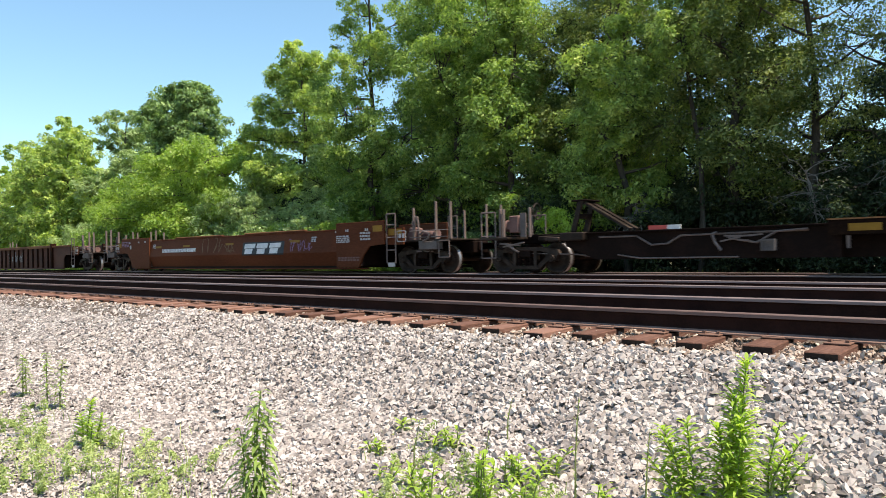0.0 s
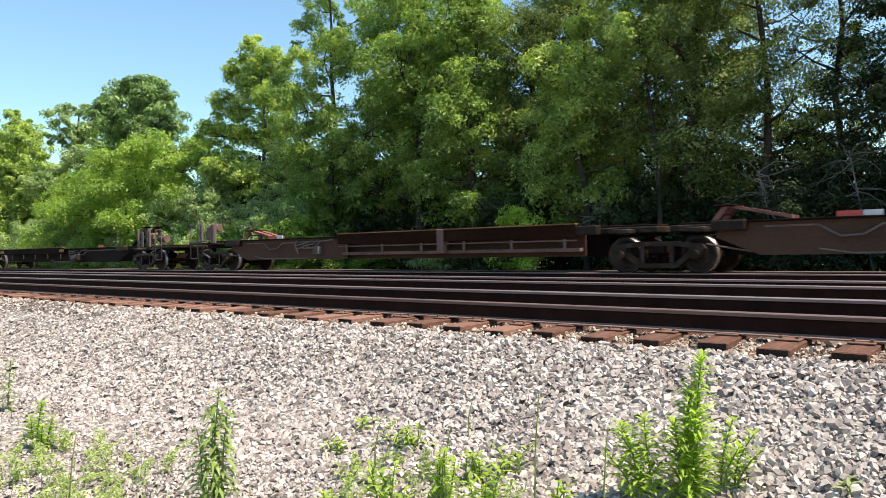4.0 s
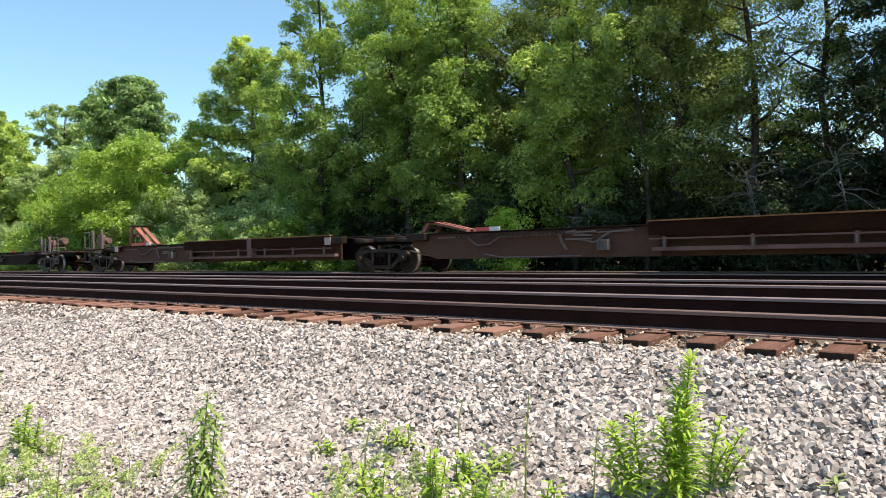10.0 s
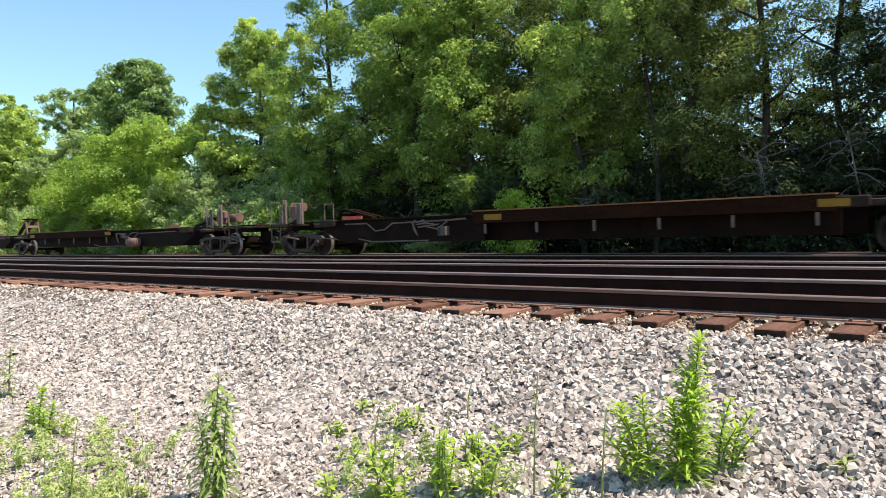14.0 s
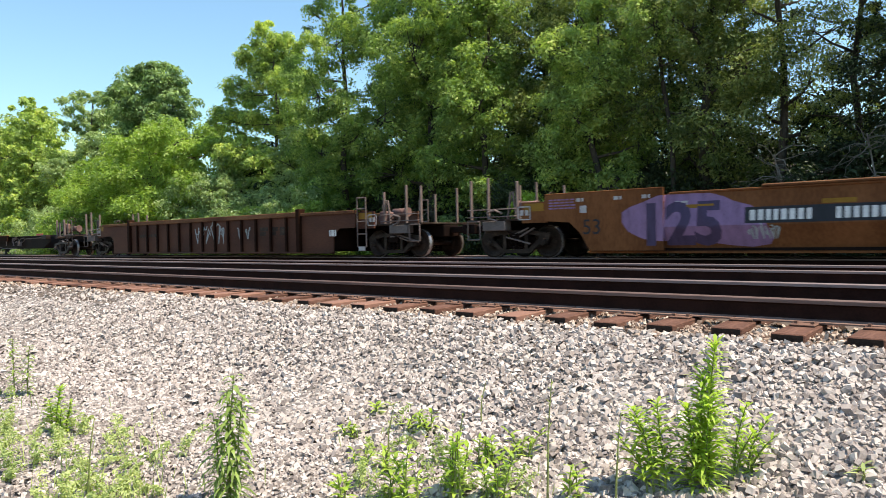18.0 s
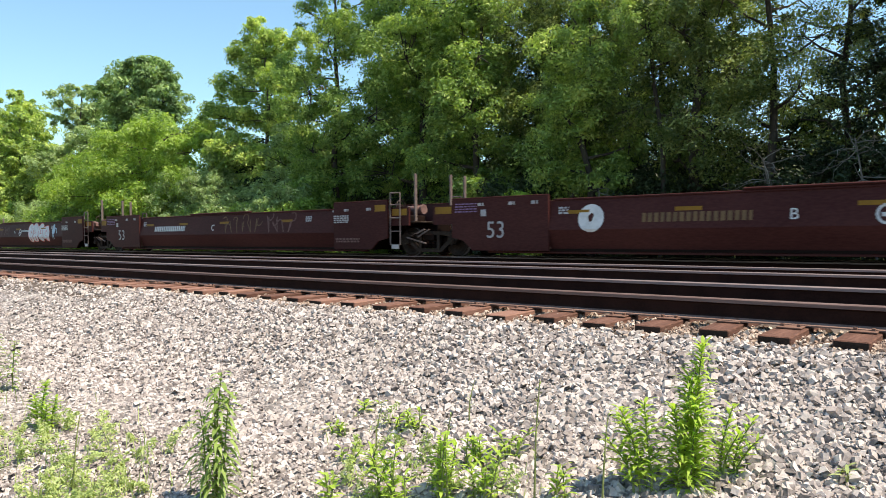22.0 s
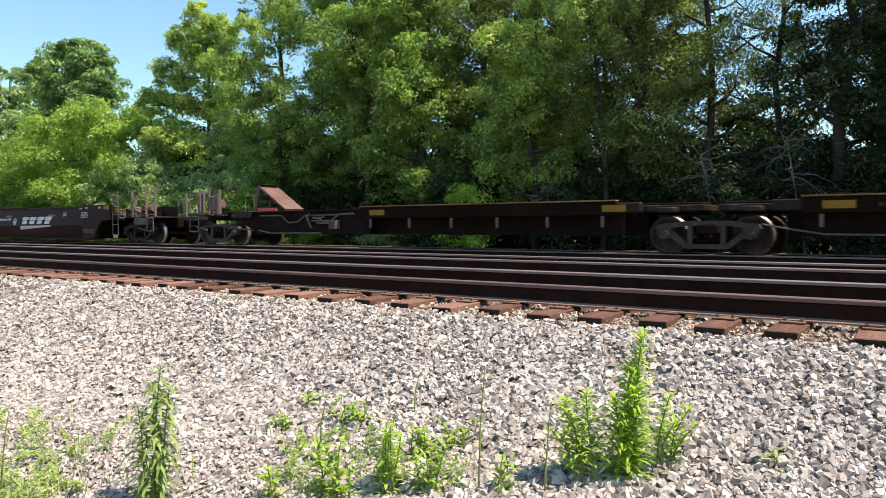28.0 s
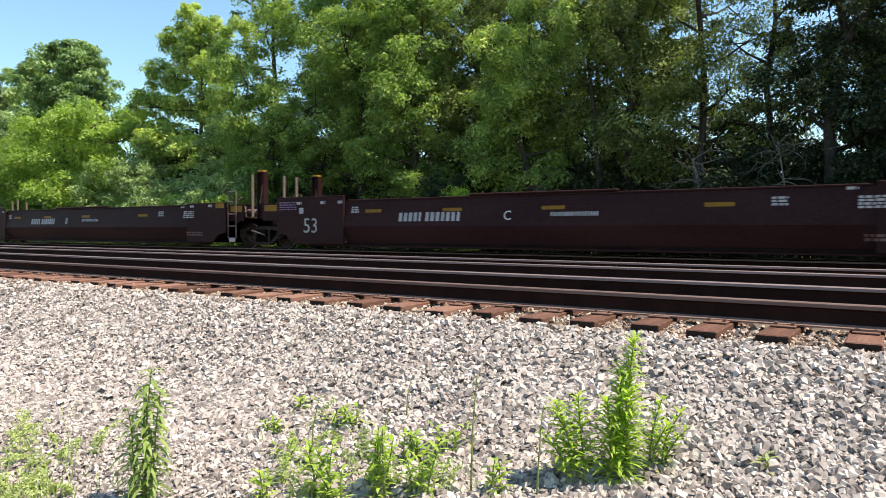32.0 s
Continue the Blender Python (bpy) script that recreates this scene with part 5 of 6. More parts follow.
    on_side("graffiti", legs, M_SKY, c, 0.0065, "pale spray-painted lines")
    c = w[580.3]
    tag(c, 10.6, 13.0, 0.8, 1.3, M_GOLD, 34, 0.03)
    tag(c, 13.3, 15.0, 0.8, 1.35, M_PINK, 35, 0.05, letters=4)
    c = w[601.0]
    on_side("disc", shape(bmesh.new(), blob(5.5, 1.0, 0.34, 0.34, random.Random(1), wobble=0.0)), M_WHITE, c, 0.005, "round white painted mark")
    on_side("disc_mark", shape(bmesh.new(), blob(5.5, 1.02, 0.07, 0.1, random.Random(2))), M_MAROON, c, 0.007)
    ring(c, 11.6, 0.95, 0.18, M_WHITE)
    bubbles(c, 13.7, 15.9, 0.75, 1.38, 4, M_WHITE, 36, M_LILAC, label="white bubble lettering in spray paint")
    c = w[626.6]
    for x0, x1, mat, sd in ((4.0, 7.8, M_TEAL, 41), (7.8, 11.2, M_CREAM, 42), (11.2, 14.4, M_ROSE, 43)):
        on_side("mural_ground", bar(bmesh.new(), x0 - 0.05, 0.20, x1 - x0 + 0.1, 1.24), M_GREENISH if mat is not M_ROSE else M_LILAC, c, 0.0025, "grey-green spray-painted ground")
        bubbles(c, x0 + (0.6 if x0 < 5 else 0.1), x1 - 0.05, 0.27, 1.46, 4, mat, sd, label="curling mural lettering in pale colours, not readable", curls=6, line=0.045)
    c = w[647.3]
    bubbles(c, 5.2, 7.8, 0.35, 1.38, 4, M_SILVER, 44, M_WHITE, label="streaky silver bubble lettering with white edges")
    tag(c, 7.9, 9.2, 0.9, 1.38, M_LILAC, 45, 0.03, letters=8)
    bubbles(c, 14.7, 16.5, 0.45, 1.38, 2, M_SILVER, 46, label="large pale block lettering in spray paint")
    c = w[668.3]
    bubbles(c, 7.0, 9.2, 0.85, 1.36, 3, M_SILVER, 47, label="pale grey spray-painted shapes with black edges")
    tag(c, 6.6, 9.4, 0.35, 0.7, M_PINK, 48, 0.025, letters=8)
    bubbles(c, 11.9, 14.6, 0.72, 1.2, 5, M_GOLD, 49, M_INK, label="faded gold spray-painted lettering")
    tag(c, 15.0, 16.2, 0.8, 1.2, M_WHITE, 50, 0.05, letters=4)
    bars(c, 9.5, 0.98, 1.6, 0.09, 1, seed=6, gap=0.0)
    ring(c, 11.2, 0.95, 0.16, M_WHITE)


build_train()


# ---- trees ----
def leaf_cloud(centres, radii, per, size, rng, droop=0.0, squash=0.72):
    """Small pointed leaves lying shingle-like over the domes of leaf clumps."""
    n = len(centres) * per
    c = np.repeat(np.asarray(centres, float), per, 0)
    r = np.repeat(np.asarray(radii, float), per)[:, None]
    d = rng.normal(0, 1, (n, 3))
    d[:, 2] = d[:, 2] * 0.9 + 0.45
    d /= np.linalg.norm(d, axis=1, keepdims=True)
    p = c + d * (1, 1, squash) * r * (0.25 + 0.85 * rng.random((n, 1)) ** 0.6)
    up = d * 0.75 + (0, 0, 0.5) + rng.normal(0, 0.42, (n, 3))
    up /= np.linalg.norm(up, axis=1, keepdims=True)
    u = np.cross(up, rng.normal(0, 1, (n, 3)))
    u /= np.linalg.norm(u, axis=1, keepdims=True) + 1e-9
    w = np.cross(up, u)
    s = size * (0.55 + 0.8 * rng.random((n, 1)))
    v = np.stack([p - u * s, p - w * s * 0.48 + up * s * 0.12, p + u * s - (0, 0, droop * size), p + w * s * 0.48 + up * s * 0.12], 1)
    f = np.arange(n * 4).reshape(-1, 4)
    return v.reshape(-1, 3), f


def lobes_of(h, spread, low, rng, count=17):
    """Crown lobes of an ordinary tree: centres round the trunk, wider in the middle."""
    out = []
    for k in range(count):
        f = low + (0.96 - low) * (k + 0.5) / count
        wide = spread * (0.35 + 0.65 * math.sin(math.pi * min(0.95, 0.15 + 0.85 * (f - low) / (1 - low))))
        a = k * 2.4 + rng.random()
        o = wide * 0.8 * rng.random() ** 0.5 * (0.2 if k == count - 1 else 1)
        r = wide * (0.42 + 0.2 * rng.random())
        out.append((o * math.cos(a), o * math.sin(a), f * h, r, r * 0.85))
    return out


def tree(name, x, y, h, spread, mat, seed, low=0.15, clumps=220, per=70, leaf=0.112, label="", lean=0.0, trunk=0.16, lobes=None, bark=None, group="trees", category="tree"):
    """A tapered trunk with limbs to each crown lobe, and a crown of small leaves in flat clumps."""
    rng = np.random.default_rng(seed)
    root = tagged(new(name), label or "tall leafy green deciduous tree beyond the railway", category, group)
    root.matrix_basis = pose(x, y, ground_z(x, y))
    lobes = lobes or lobes_of(h, spread, low, rng)
    bm = bmesh.new()
    pts = [Vector((0, 0, -0.3))]
    for k in range(1, 7):
        pts.append(Vector((lean * h * k / 6 + rng.normal(0, 0.16) * (k < 6), rng.normal(0, 0.16) * (k < 6), h * 0.93 * k / 6)))
    for k in range(6):
        tube(bm, pts[k], pts[k + 1], trunk * (1.15 - k / 6), trunk * (1.15 - (k + 1) / 6) + 0.012, 7, False)
    cs, rs = [], []
    share = np.array([b[3] ** 1.5 * b[4] ** 0.5 for b in lobes])
    counts = np.maximum(4, (clumps * 0.75 * share / share.sum())).astype(int)
    for (lx, ly, lz, rr, rz), n in zip(lobes, counts):
        f = max(0.08, min(0.9, (lz - 0.45 * rr) / (h * 0.93)))
        base = pts[int(f * 6)].lerp(pts[min(6, int(f * 6) + 1)], f * 6 % 1)
        c = Vector((lx + lean * lz, ly, lz))
        mid = base.lerp(c, 0.55) + Vector((0, 0, -0.08 * rr))
        r = trunk * 0.5 * (1.1 - f)
        tube(bm, base, mid, r + 0.015, r * 0.7 + 0.01, 5, False)
        tube(bm, mid, c, r * 0.7 + 0.01, 0.02, 5, False)
        for k in range(n):
            d = Vector(rng.normal(0, 1, 3)).normalized() * (0.45 + 0.6 * rng.random() ** 0.6)
            q = c + Vector((d.x * rr, d.y * rr, d.z * rz))
            cs.append(q)
            rs.append((0.4 + 0.6 * rng.random()) * min(1.15, 0.38 + 0.22 * rr))
            if k % 6 == 0:
                tube(bm, c.lerp(mid, 0.4 * rng.random()), q, 0.02 + r * 0.2, 0.006, 4, False)
    part("trunk", bm, bark or M_BARK, root)
    v, f = leaf_cloud(cs, rs, int(per * 1.75), leaf, rng, 0.3)
    part("crown", mesh_np("crown", v, f, mat), None, root)
    return root


def house(x, y, w, d, h, turn):
    """A pale house behind the wood: walls, gable roof, windows with frames."""
    root = tagged(new("house"), "pale house half hidden behind the trees", "house", "houses behind the wood")
    root.matrix_basis = pose(x, y, ground_z(x, y), 0, 0, turn)
    wall = part("wall", boxes((-w / 2, w / 2, 0, d, -0.4, h)), M_HOUSE, root, "pale pinkish cream wall boards")
    for k in range(3):
        win = part("window", boxes((-0.45, 0.45, -0.05, 0.02, 1.2, 2.6)), M_WHITE, wall, "white framed window", pose(-w / 3 + k * w / 3, 0, 0))
        part("pane", boxes((-0.38, 0.38, -0.06, -0.052, 1.27, 2.53)), M_DARK, win)
    bm = bmesh.new()
    a = [bm.verts.new(q) for q in ((-w / 2 - 0.3, -0.4, h), (w / 2 + 0.3, -0.4, h), (w / 2 + 0.3, d / 2, h + 1.9), (-w / 2 - 0.3, d / 2, h + 1.9), (-w / 2 - 0.3, d + 0.4, h), (w / 2 + 0.3, d + 0.4, h))]
    for q in ((0, 1, 2, 3), (3, 2, 5, 4), (0, 3, 4), (1, 5, 2), (0, 4, 5, 1)):
        bm.faces.new([a[k] for k in q])
    part("roof", bm, M_BARK, root, "dark shingle roof")


def build_trees():
    D, G, Y, P, S, W = M_LEAF_DARK, M_LEAF, M_LEAF_LIGHT, M_LEAF_PALE, M_LEAF_PAINTED_SHADE, M_LEAF_WOOD
    # the open stretch: single trees against the sky
    tree("tree", -35.0, 26.0, 14.6, 3.4, G, 11, clumps=900, per=60, leaf=0.11, trunk=0.18, label="leafy green tree with open uneven crown beside the tall wood",
         lobes=[(-0.6, 0, 13.6, 1.2, 0.9), (-2.2, 0.3, 12.5, 1.3, 0.9), (0.8, 0, 12.4, 1.2, 0.9), (-0.6, 0.5, 11.2, 1.6, 1.0), (-3.6, 0, 10.6, 1.3, 0.9), (2.2, -0.5, 10.2, 1.4, 0.9), (-4.6, 0, 8.9, 1.5, 0.9), (-1.6, 0.6, 8.9, 1.6, 1.0), (1.4, 0.2, 8.0, 1.5, 1.0), (-5.0, 0.2, 7.0, 1.4, 1.0),
                (-2.6, -0.6, 6.6, 1.8, 1.1), (3.0, 0, 6.4, 1.6, 1.1), (0.4, -0.4, 5.4, 1.9, 1.2), (-4.6, 0.3, 4.6, 2.0, 1.3), (2.4, 0.3, 4.0, 2.0, 1.3), (-1.2, 0.8, 3.0, 2.4, 1.4)])
    tree("tree", -58.3, 30.0, 16.6, 4.2, M_LEAF_DEEP, 22, clumps=860, per=64, leaf=0.15, trunk=0.3, label="dense dark green tree with a broad rounded crown",
         lobes=[(0.6, 0, 15.4, 2.0, 1.1), (-1.8, 0, 15.0, 1.8, 1.1), (2.6, 0, 14.6, 1.7, 1.2), (-2.8, 0, 13.2, 1.8, 1.3), (3.4, 0.5, 12.6, 1.8, 1.3), (0.3, -1.5, 13.0, 2.6, 1.5), (-2.6, 0, 11.0, 2.2, 1.5), (3.2, 0, 10.4, 2.2, 1.5), (0.6, -0.8, 9.6, 3.0, 1.8), (-1.6, 0.5, 7.0, 4.0, 2.2)])
    tree("tree", -50.0, 25.5, 9.0, 7.0, Y, 23, clumps=880, per=66, leaf=0.12, trunk=0.2, label="broad low tree with bright yellow-green leaves",
         lobes=[(4.6, 0, 8.4, 3.0, 0.9), (0, 0, 8.0, 3.0, 0.9), (7.6, 0, 7.0, 2.4, 0.9), (-3.6, 0, 6.9, 3.0, 0.9), (-7.6, 0, 6.0, 3.0, 0.9), (2.0, -0.8, 6.0, 3.2, 1.0), (8.8, 0, 4.9, 2.4, 1.0), (-10.4, 0, 4.8, 2.8, 0.9), (-4.0, -0.6, 4.4, 3.8, 1.2),
                (4.6, -0.6, 3.6, 3.6, 1.2), (9.8, 0, 2.6, 2.4, 1.2), (-9.4, 0, 2.8, 3.6, 1.2)])
    tree("tree", -74.0, 32.0, 17.2, 4.4, P, 24, clumps=620, per=60, leaf=0.15, trunk=0.22, label="pale grey-green tree with a thin upright crown")
    tree("tree", -92.0, 33.0, 19.2, 6.8, G, 25, clumps=760, per=56, leaf=0.2, trunk=0.3, low=0.05)
    tree("tree", -106.0, 34.0, 17.4, 6.6, G, 26, clumps=640, per=56, leaf=0.2, trunk=0.3, low=0.05)
    tree("tree", -82.0, 29.0, 15.0, 5.6, G, 28, clumps=640, per=56, leaf=0.17, low=0.05)
    tree("tree", -124.0, 34.0, 15.5, 7.0, Y, 29, clumps=300, per=56, leaf=0.26, low=0.05, label="bright yellow-green tree far along the railway")
    tree("tree", -140.0, 38.0, 17.0, 8.0, Y, 30, clumps=280, per=56, leaf=0.27, low=0.05, label="bright yellow-green tree far along the railway")
    tree("tree", -165.0, 42.0, 17.0, 9.0, G, 33, clumps=260, per=50, leaf=0.3, low=0.05)
    tree("tree", -42.5, 25.0, 5.2, 2.6, P, 31, clumps=200, per=60, leaf=0.09, low=0.05, trunk=0.1, label="pale green shrubby tree under a taller one")
    tree("tree", -38.4, 24.4, 6.4, 2.6, P, 36, clumps=260, per=60, leaf=0.09, low=0.04, trunk=0.1, label="pale green shrubby tree under a taller one")
    tree("tree", -31.2, 25.6, 7.6, 2.6, P, 37, clumps=300, per=60, leaf=0.09, low=0.04, trunk=0.1, label="pale green shrubby tree at the wood's edge")
    tree("tree", -29.5, 24.0, 4.6, 2.2, Y, 32, clumps=200, per=60, leaf=0.085, low=0.05, trunk=0.1, label="low light-green tree at the wood's edge")
    # the tall wood
    a = tree("tree", -26.6, 23.8, 16.5, 3.0, W, 13, 0.12, 560, 66, 0.085, trunk=0.17)
    b = tree("tree", -21.0, 24.0, 17.0, 3.8, W, 14, 0.18, 680, 70, 0.082, trunk=0.2, label="tall bright green tree with feathery drooping sprays")
    c = tree("tree", -17.4, 23.4, 13.0, 2.4, W, 15, 0.12, 420, 66, 0.08, trunk=0.16, label="narrow tree column overgrown with light-green creeper")
    d = tree("tree", -12.2, 23.4, 10.0, 2.3, G, 16, 0.2, 380, 66, 0.075, trunk=0.15, label="slender light-green tree catching the sun")
    e = tree("tree", -8.6, 24.0, 14.5, 2.9, D, 17, 0.2, 560, 74, 0.066, trunk=0.18, lean=0.03, label="dark green tall tree with leaves coloured as if shaded")
    g = tree("tree", -5.9, 24.4, 14.5, 3.0, D, 19, 0.3, 230, 70, 0.06, trunk=0.15, lean=-0.05, label="dark tree with a leaning trunk and a thin crown")
    k = tree("tree", -9.4, 23.0, 14.0, 2.2, G, 20, 0.5, 220, 60, 0.075, trunk=0.09, lean=-0.02, label="thin pale-barked tree with yellow-green top", bark=M_BARK)
    # S leaves: shade deep in the wood is put into their colour
    h = tree("tree", -23.0, 30.5, 14.0, 4.0, S, 71, 0.05, 260, 60, 0.11, trunk=0.18, label="tall tree deep in the wood, shade painted into its leaves")
    i = tree("tree", -12.6, 31.5, 13.5, 3.6, S, 72, 0.05, 250, 60, 0.11, trunk=0.18, label="tall tree deep in the wood, shade painted into its leaves")
    q = tree("tree", -2.2, 23.8, 14.5, 2.9, S, 75, 0.12, 400, 66, 0.066, trunk=0.18, label="dark green tall tree with leaves coloured as if shaded")
    # the copies beyond x 2 stand out of view, added to shade the wood
    for src, x, y, s, turn in ((q, -0.2, 24.6, 0.95, 40), (e, 2.8, 24.0, 0.95, 250), (e, 5.6, 24.6, 1.1, 20), (b, 8.6, 24.4, 1.0, 200), (g, -14.6, 25.4, 1.0, 200), (b, -24.0, 26.6, 0.9, 140), (k, -19.3, 26.0, 1.05, 60),
                               (h, -29.5, 32.0, 0.85, 70), (i, -17.2, 32.0, 0.9, 250), (i, -1.6, 30.5, 0.9, 310), (h, 1.5, 30.0, 0.9, 30), (e, 1.4, 24.4, 0.95, 200), (g, -4.2, 25.4, 0.9, 100), (e, -15.0, 26.0, 1.0, 300), (i, -10.2, 29.4, 0.95, 120), (h, -15.4, 28.6, 0.95, 10),
                               (h, -37.0, 31.0, 0.62, 190), (i, -43.0, 32.0, 0.6, 60), (h, -50.0, 34.0, 0.62, 20)):
        copy_thing(src, pose(x, y, ground_z(x, y), 0, 0, turn) @ Matrix.Diagonal((s, s, s, 1)))
    house(-11.5, 40.0, 7.0, 7.0, 3.6, 0)
    house(-37.0, 41.0, 7.0, 7.0, 3.2, 0)
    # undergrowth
    # the S bushes carry the shade under the trees in their leaf colour
    word = "dense undergrowth bush at the wood's edge, shade painted into leaves"
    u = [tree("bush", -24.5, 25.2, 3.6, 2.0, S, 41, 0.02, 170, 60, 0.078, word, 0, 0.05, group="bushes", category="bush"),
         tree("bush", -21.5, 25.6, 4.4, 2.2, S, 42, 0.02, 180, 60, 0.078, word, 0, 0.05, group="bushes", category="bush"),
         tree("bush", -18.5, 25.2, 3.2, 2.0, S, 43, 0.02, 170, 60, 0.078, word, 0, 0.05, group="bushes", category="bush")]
    light = "light green leafy bush in the sun"
    lit = [tree("bush", -40.0, 24.6, 3.8, 2.2, P, 44, 0.02, 170, 60, 0.08, light, 0, 0.05, group="bushes", category="bush"),
           tree("bush", -36.5, 24.2, 3.0, 2.0, Y, 45, 0.02, 160, 60, 0.08, light, 0, 0.05, group="bushes", category="bush")]
    for x, y, s, k in ((-44.5, 24.4, 1.0, 1), (-47.5, 24.0, 0.9, 0), (-33.2, 24.0, 1.05, 0), (-31.0, 23.6, 0.8, 1), (-53.0, 24.0, 1.1, 1), (-58.0, 24.6, 1.1, 0), (-27.6, 22.9, 0.7, 0), (-23.0, 22.8, 0.6, 1), (-18.8, 22.7, 0.55, 0), (-64.0, 25.0, 1.2, 1),
                       (-26.0, 21.0, 0.9, 1), (-27.6, 21.2, 1.0, 0), (-29.6, 21.0, 0.9, 1), (-31.8, 21.4, 1.0, 0), (-24.2, 20.9, 0.6, 1), (-34.0, 21.2, 0.8, 1)):
        copy_thing(lit[k], pose(x, y, ground_z(x, y), 0, 0, 70 * x) @ Matrix.Diagonal((s, s, s, 1)))
    rng = random.Random(8)
    x = -70.0
    while x < 6:
        x += rng.uniform(1.5, 2.2)
        if -26 < x < -17.5:
            continue
        s = rng.uniform(0.8, 1.25) * (0.85 if x > -7 else 1)
        y = rng.choice((rng.uniform(22.5, 23.4), rng.uniform(24.6, 26.2))) if x > -34 else rng.uniform(25.0, 27.0)
        copy_thing(lit[rng.randrange(2)] if x < -26 and rng.random() < 0.8 else u[rng.randrange(3)], pose(x, y, ground_z(x, y), 0, 0, rng.uniform(0, 360)) @ Matrix.Diagonal((s, s, s, 1)))
    x = -48.0
    while x < 6:
        x += rng.uniform(3.2, 4.4)
        s, y = rng.uniform(1.3, 2.0) * (0.8 if x > -9 else 1), rng.uniform(28.5, 30.5)
        copy_thing(u[rng.randrange(3)], pose(x, y, ground_z(x, y), 0, 0, rng.uniform(0, 360)) @ Matrix.Diagonal((s, s, s, 1)))
    tree("sapling", -14.0, 21.4, 2.75, 0.95, M_WEED, 51, 0.1, 100, 60, 0.05, "bright green sapling beside the far track", 0, 0.03, group="bushes", category="bush")
    # dead leaves and bare boughs
    rng = np.random.default_rng(5)
    v, f = leaf_cloud([(-29.2, 25.0, 9.2), (-29.3, 25.0, 9.8), (-29.0, 25.0, 8.7), (-28.9, 25.0, 7.9)], [0.35, 0.4, 0.35, 0.3], 45, 0.09, rng)
    tagged(part("dead_leaves", mesh_np("dead_leaves", v - np.array([a.location]), f, M_LEAF_DEAD), None, a), "cluster of orange-brown dead leaves")
    for bx, by, bz, n, sd in ((-6.0, 22.6, 3.0, 18, 61), (-3.6, 22.8, 3.4, 16, 66), (-11.5, 22.6, 2.4, 12, 62), (-20.5, 22.6, 1.6, 9, 64), (-16.0, 22.4, 1.8, 9, 65)):
        rg = random.Random(sd)
        bm = bmesh.new()
        low = ground_z(bx, by)
        tube(bm, (0.6, 0.3, low - 0.2), (0, 0, bz), 0.035, 0.02, 6, False)
        for k in range(n):
            p = Vector((0.6, 0.3, low)).lerp(Vector((0, 0, bz)), rg.uniform(0.4, 1) ** 0.6)
            w = Vector((rg.gauss(0.25, 0.8), rg.uniform(-0.5, 0.3), rg.uniform(-0.5, 0.7))).normalized()
            for j in range(5):
                q = p + w * rg.uniform(0.12, 0.38)
                tube(bm, p, q, 0.017 - 0.003 * j, 0.014 - 0.0028 * j, 4, False)
                if rg.random() < 0.8:
                    e2 = Vector((rg.uniform(-1, 1), rg.uniform(-0.6, 0.4), rg.uniform(-0.7, 0.6))).normalized() * rg.uniform(0.12, 0.4)
                    tube(bm, q, q + e2, 0.008, 0.003, 4, False)
                p, w = q, (w + Vector((rg.uniform(-0.7, 0.7), rg.uniform(-0.3, 0.3), rg.uniform(-0.7, 0.3)))).normalized()
        ob = tagged(part("bare_bough", bm, M_TWIG), "bare grey dead bough with fine twigs", "branch", "bare boughs")
        ob.matrix_basis = pose(bx, by, 0)


build_trees()


# ---- weeds beside the track ----
def blades(p, way, length, width, droop, out_v, out_f):
    """One long leaf of three bent segments."""
    side = Vector((-way.y, way.x, 0)).normalized() * width
    k = len(out_v)
    for i, wd in ((0, 0.35), (0.35, 1.0), (0.7, 0.75)):
        q = p + way * (length * i) - Vector((0, 0, droop * length * i * i))
        out_v += [tuple(q - side * wd), tuple(q + side * wd)]
    out_v.append(tuple(p + way * length - Vector((0, 0, droop * length))))
    out_f += [(k, k + 1, k + 3, k + 2), (k + 2, k + 3, k + 5, k + 4), (k + 4, k + 5, k + 6)]


def weed(name, x, y, stems, label, mat, seed, leaf=0.09, width=0.011, droop=0.35, rise=0.5, gap=0.018, bare=0.05):
    """A leafy weed; stems: (dx, dy, height, lean x, lean y)."""
    rng = random.Random(seed)
    root = tagged(new(name), label, "weed", "weeds")
    root.matrix_basis = pose(x, y, ground_z(x, y))
    for dx, dy, h, lx, ly in stems:
        bm = bmesh.new()
        pts = [Vector((dx + lx * f * f + rng.uniform(-0.006, 0.006), dy + ly * f * f, h * f - 0.03 * (f == 0))) for f in (0, 0.25, 0.5, 0.75, 1)]
        for i in range(4):
            tube(bm, pts[i], pts[i + 1], 0.006 * (1.2 - 0.2 * i), 0.006 * (1.0 - 0.2 * i), 5, False)
        stem = part("stem", bm, M_STEM, root)
        vs, fs = [], []
        z, a = h * bare, rng.uniform(0, 6)
        while z < h:
            f = z / h
            i = min(3, int(f * 4))
            p = pts[i].lerp(pts[i + 1], f * 4 - i)
            a += 2.4 + rng.uniform(-0.4, 0.4)
            up = rise + (0.45 if f > 0.94 else 0.2 * f) + rng.uniform(-0.2, 0.2)
            way = Vector((math.cos(a), math.sin(a), up)).normalized()
            size = leaf * (0.85 + 0.3 * math.sin(3.1 * min(1, f + 0.15))) * rng.uniform(0.75, 1.2)
            blades(p, way, size, width * rng.uniform(0.8, 1.2), droop * rng.uniform(0.6, 1.4), vs, fs)
            z += gap * rng.uniform(0.6, 1.3)
        ob = part("leaves", mesh_np("leaves", vs, fs, mat), None, stem)
        ob["kind"] = "stuff"
    return root


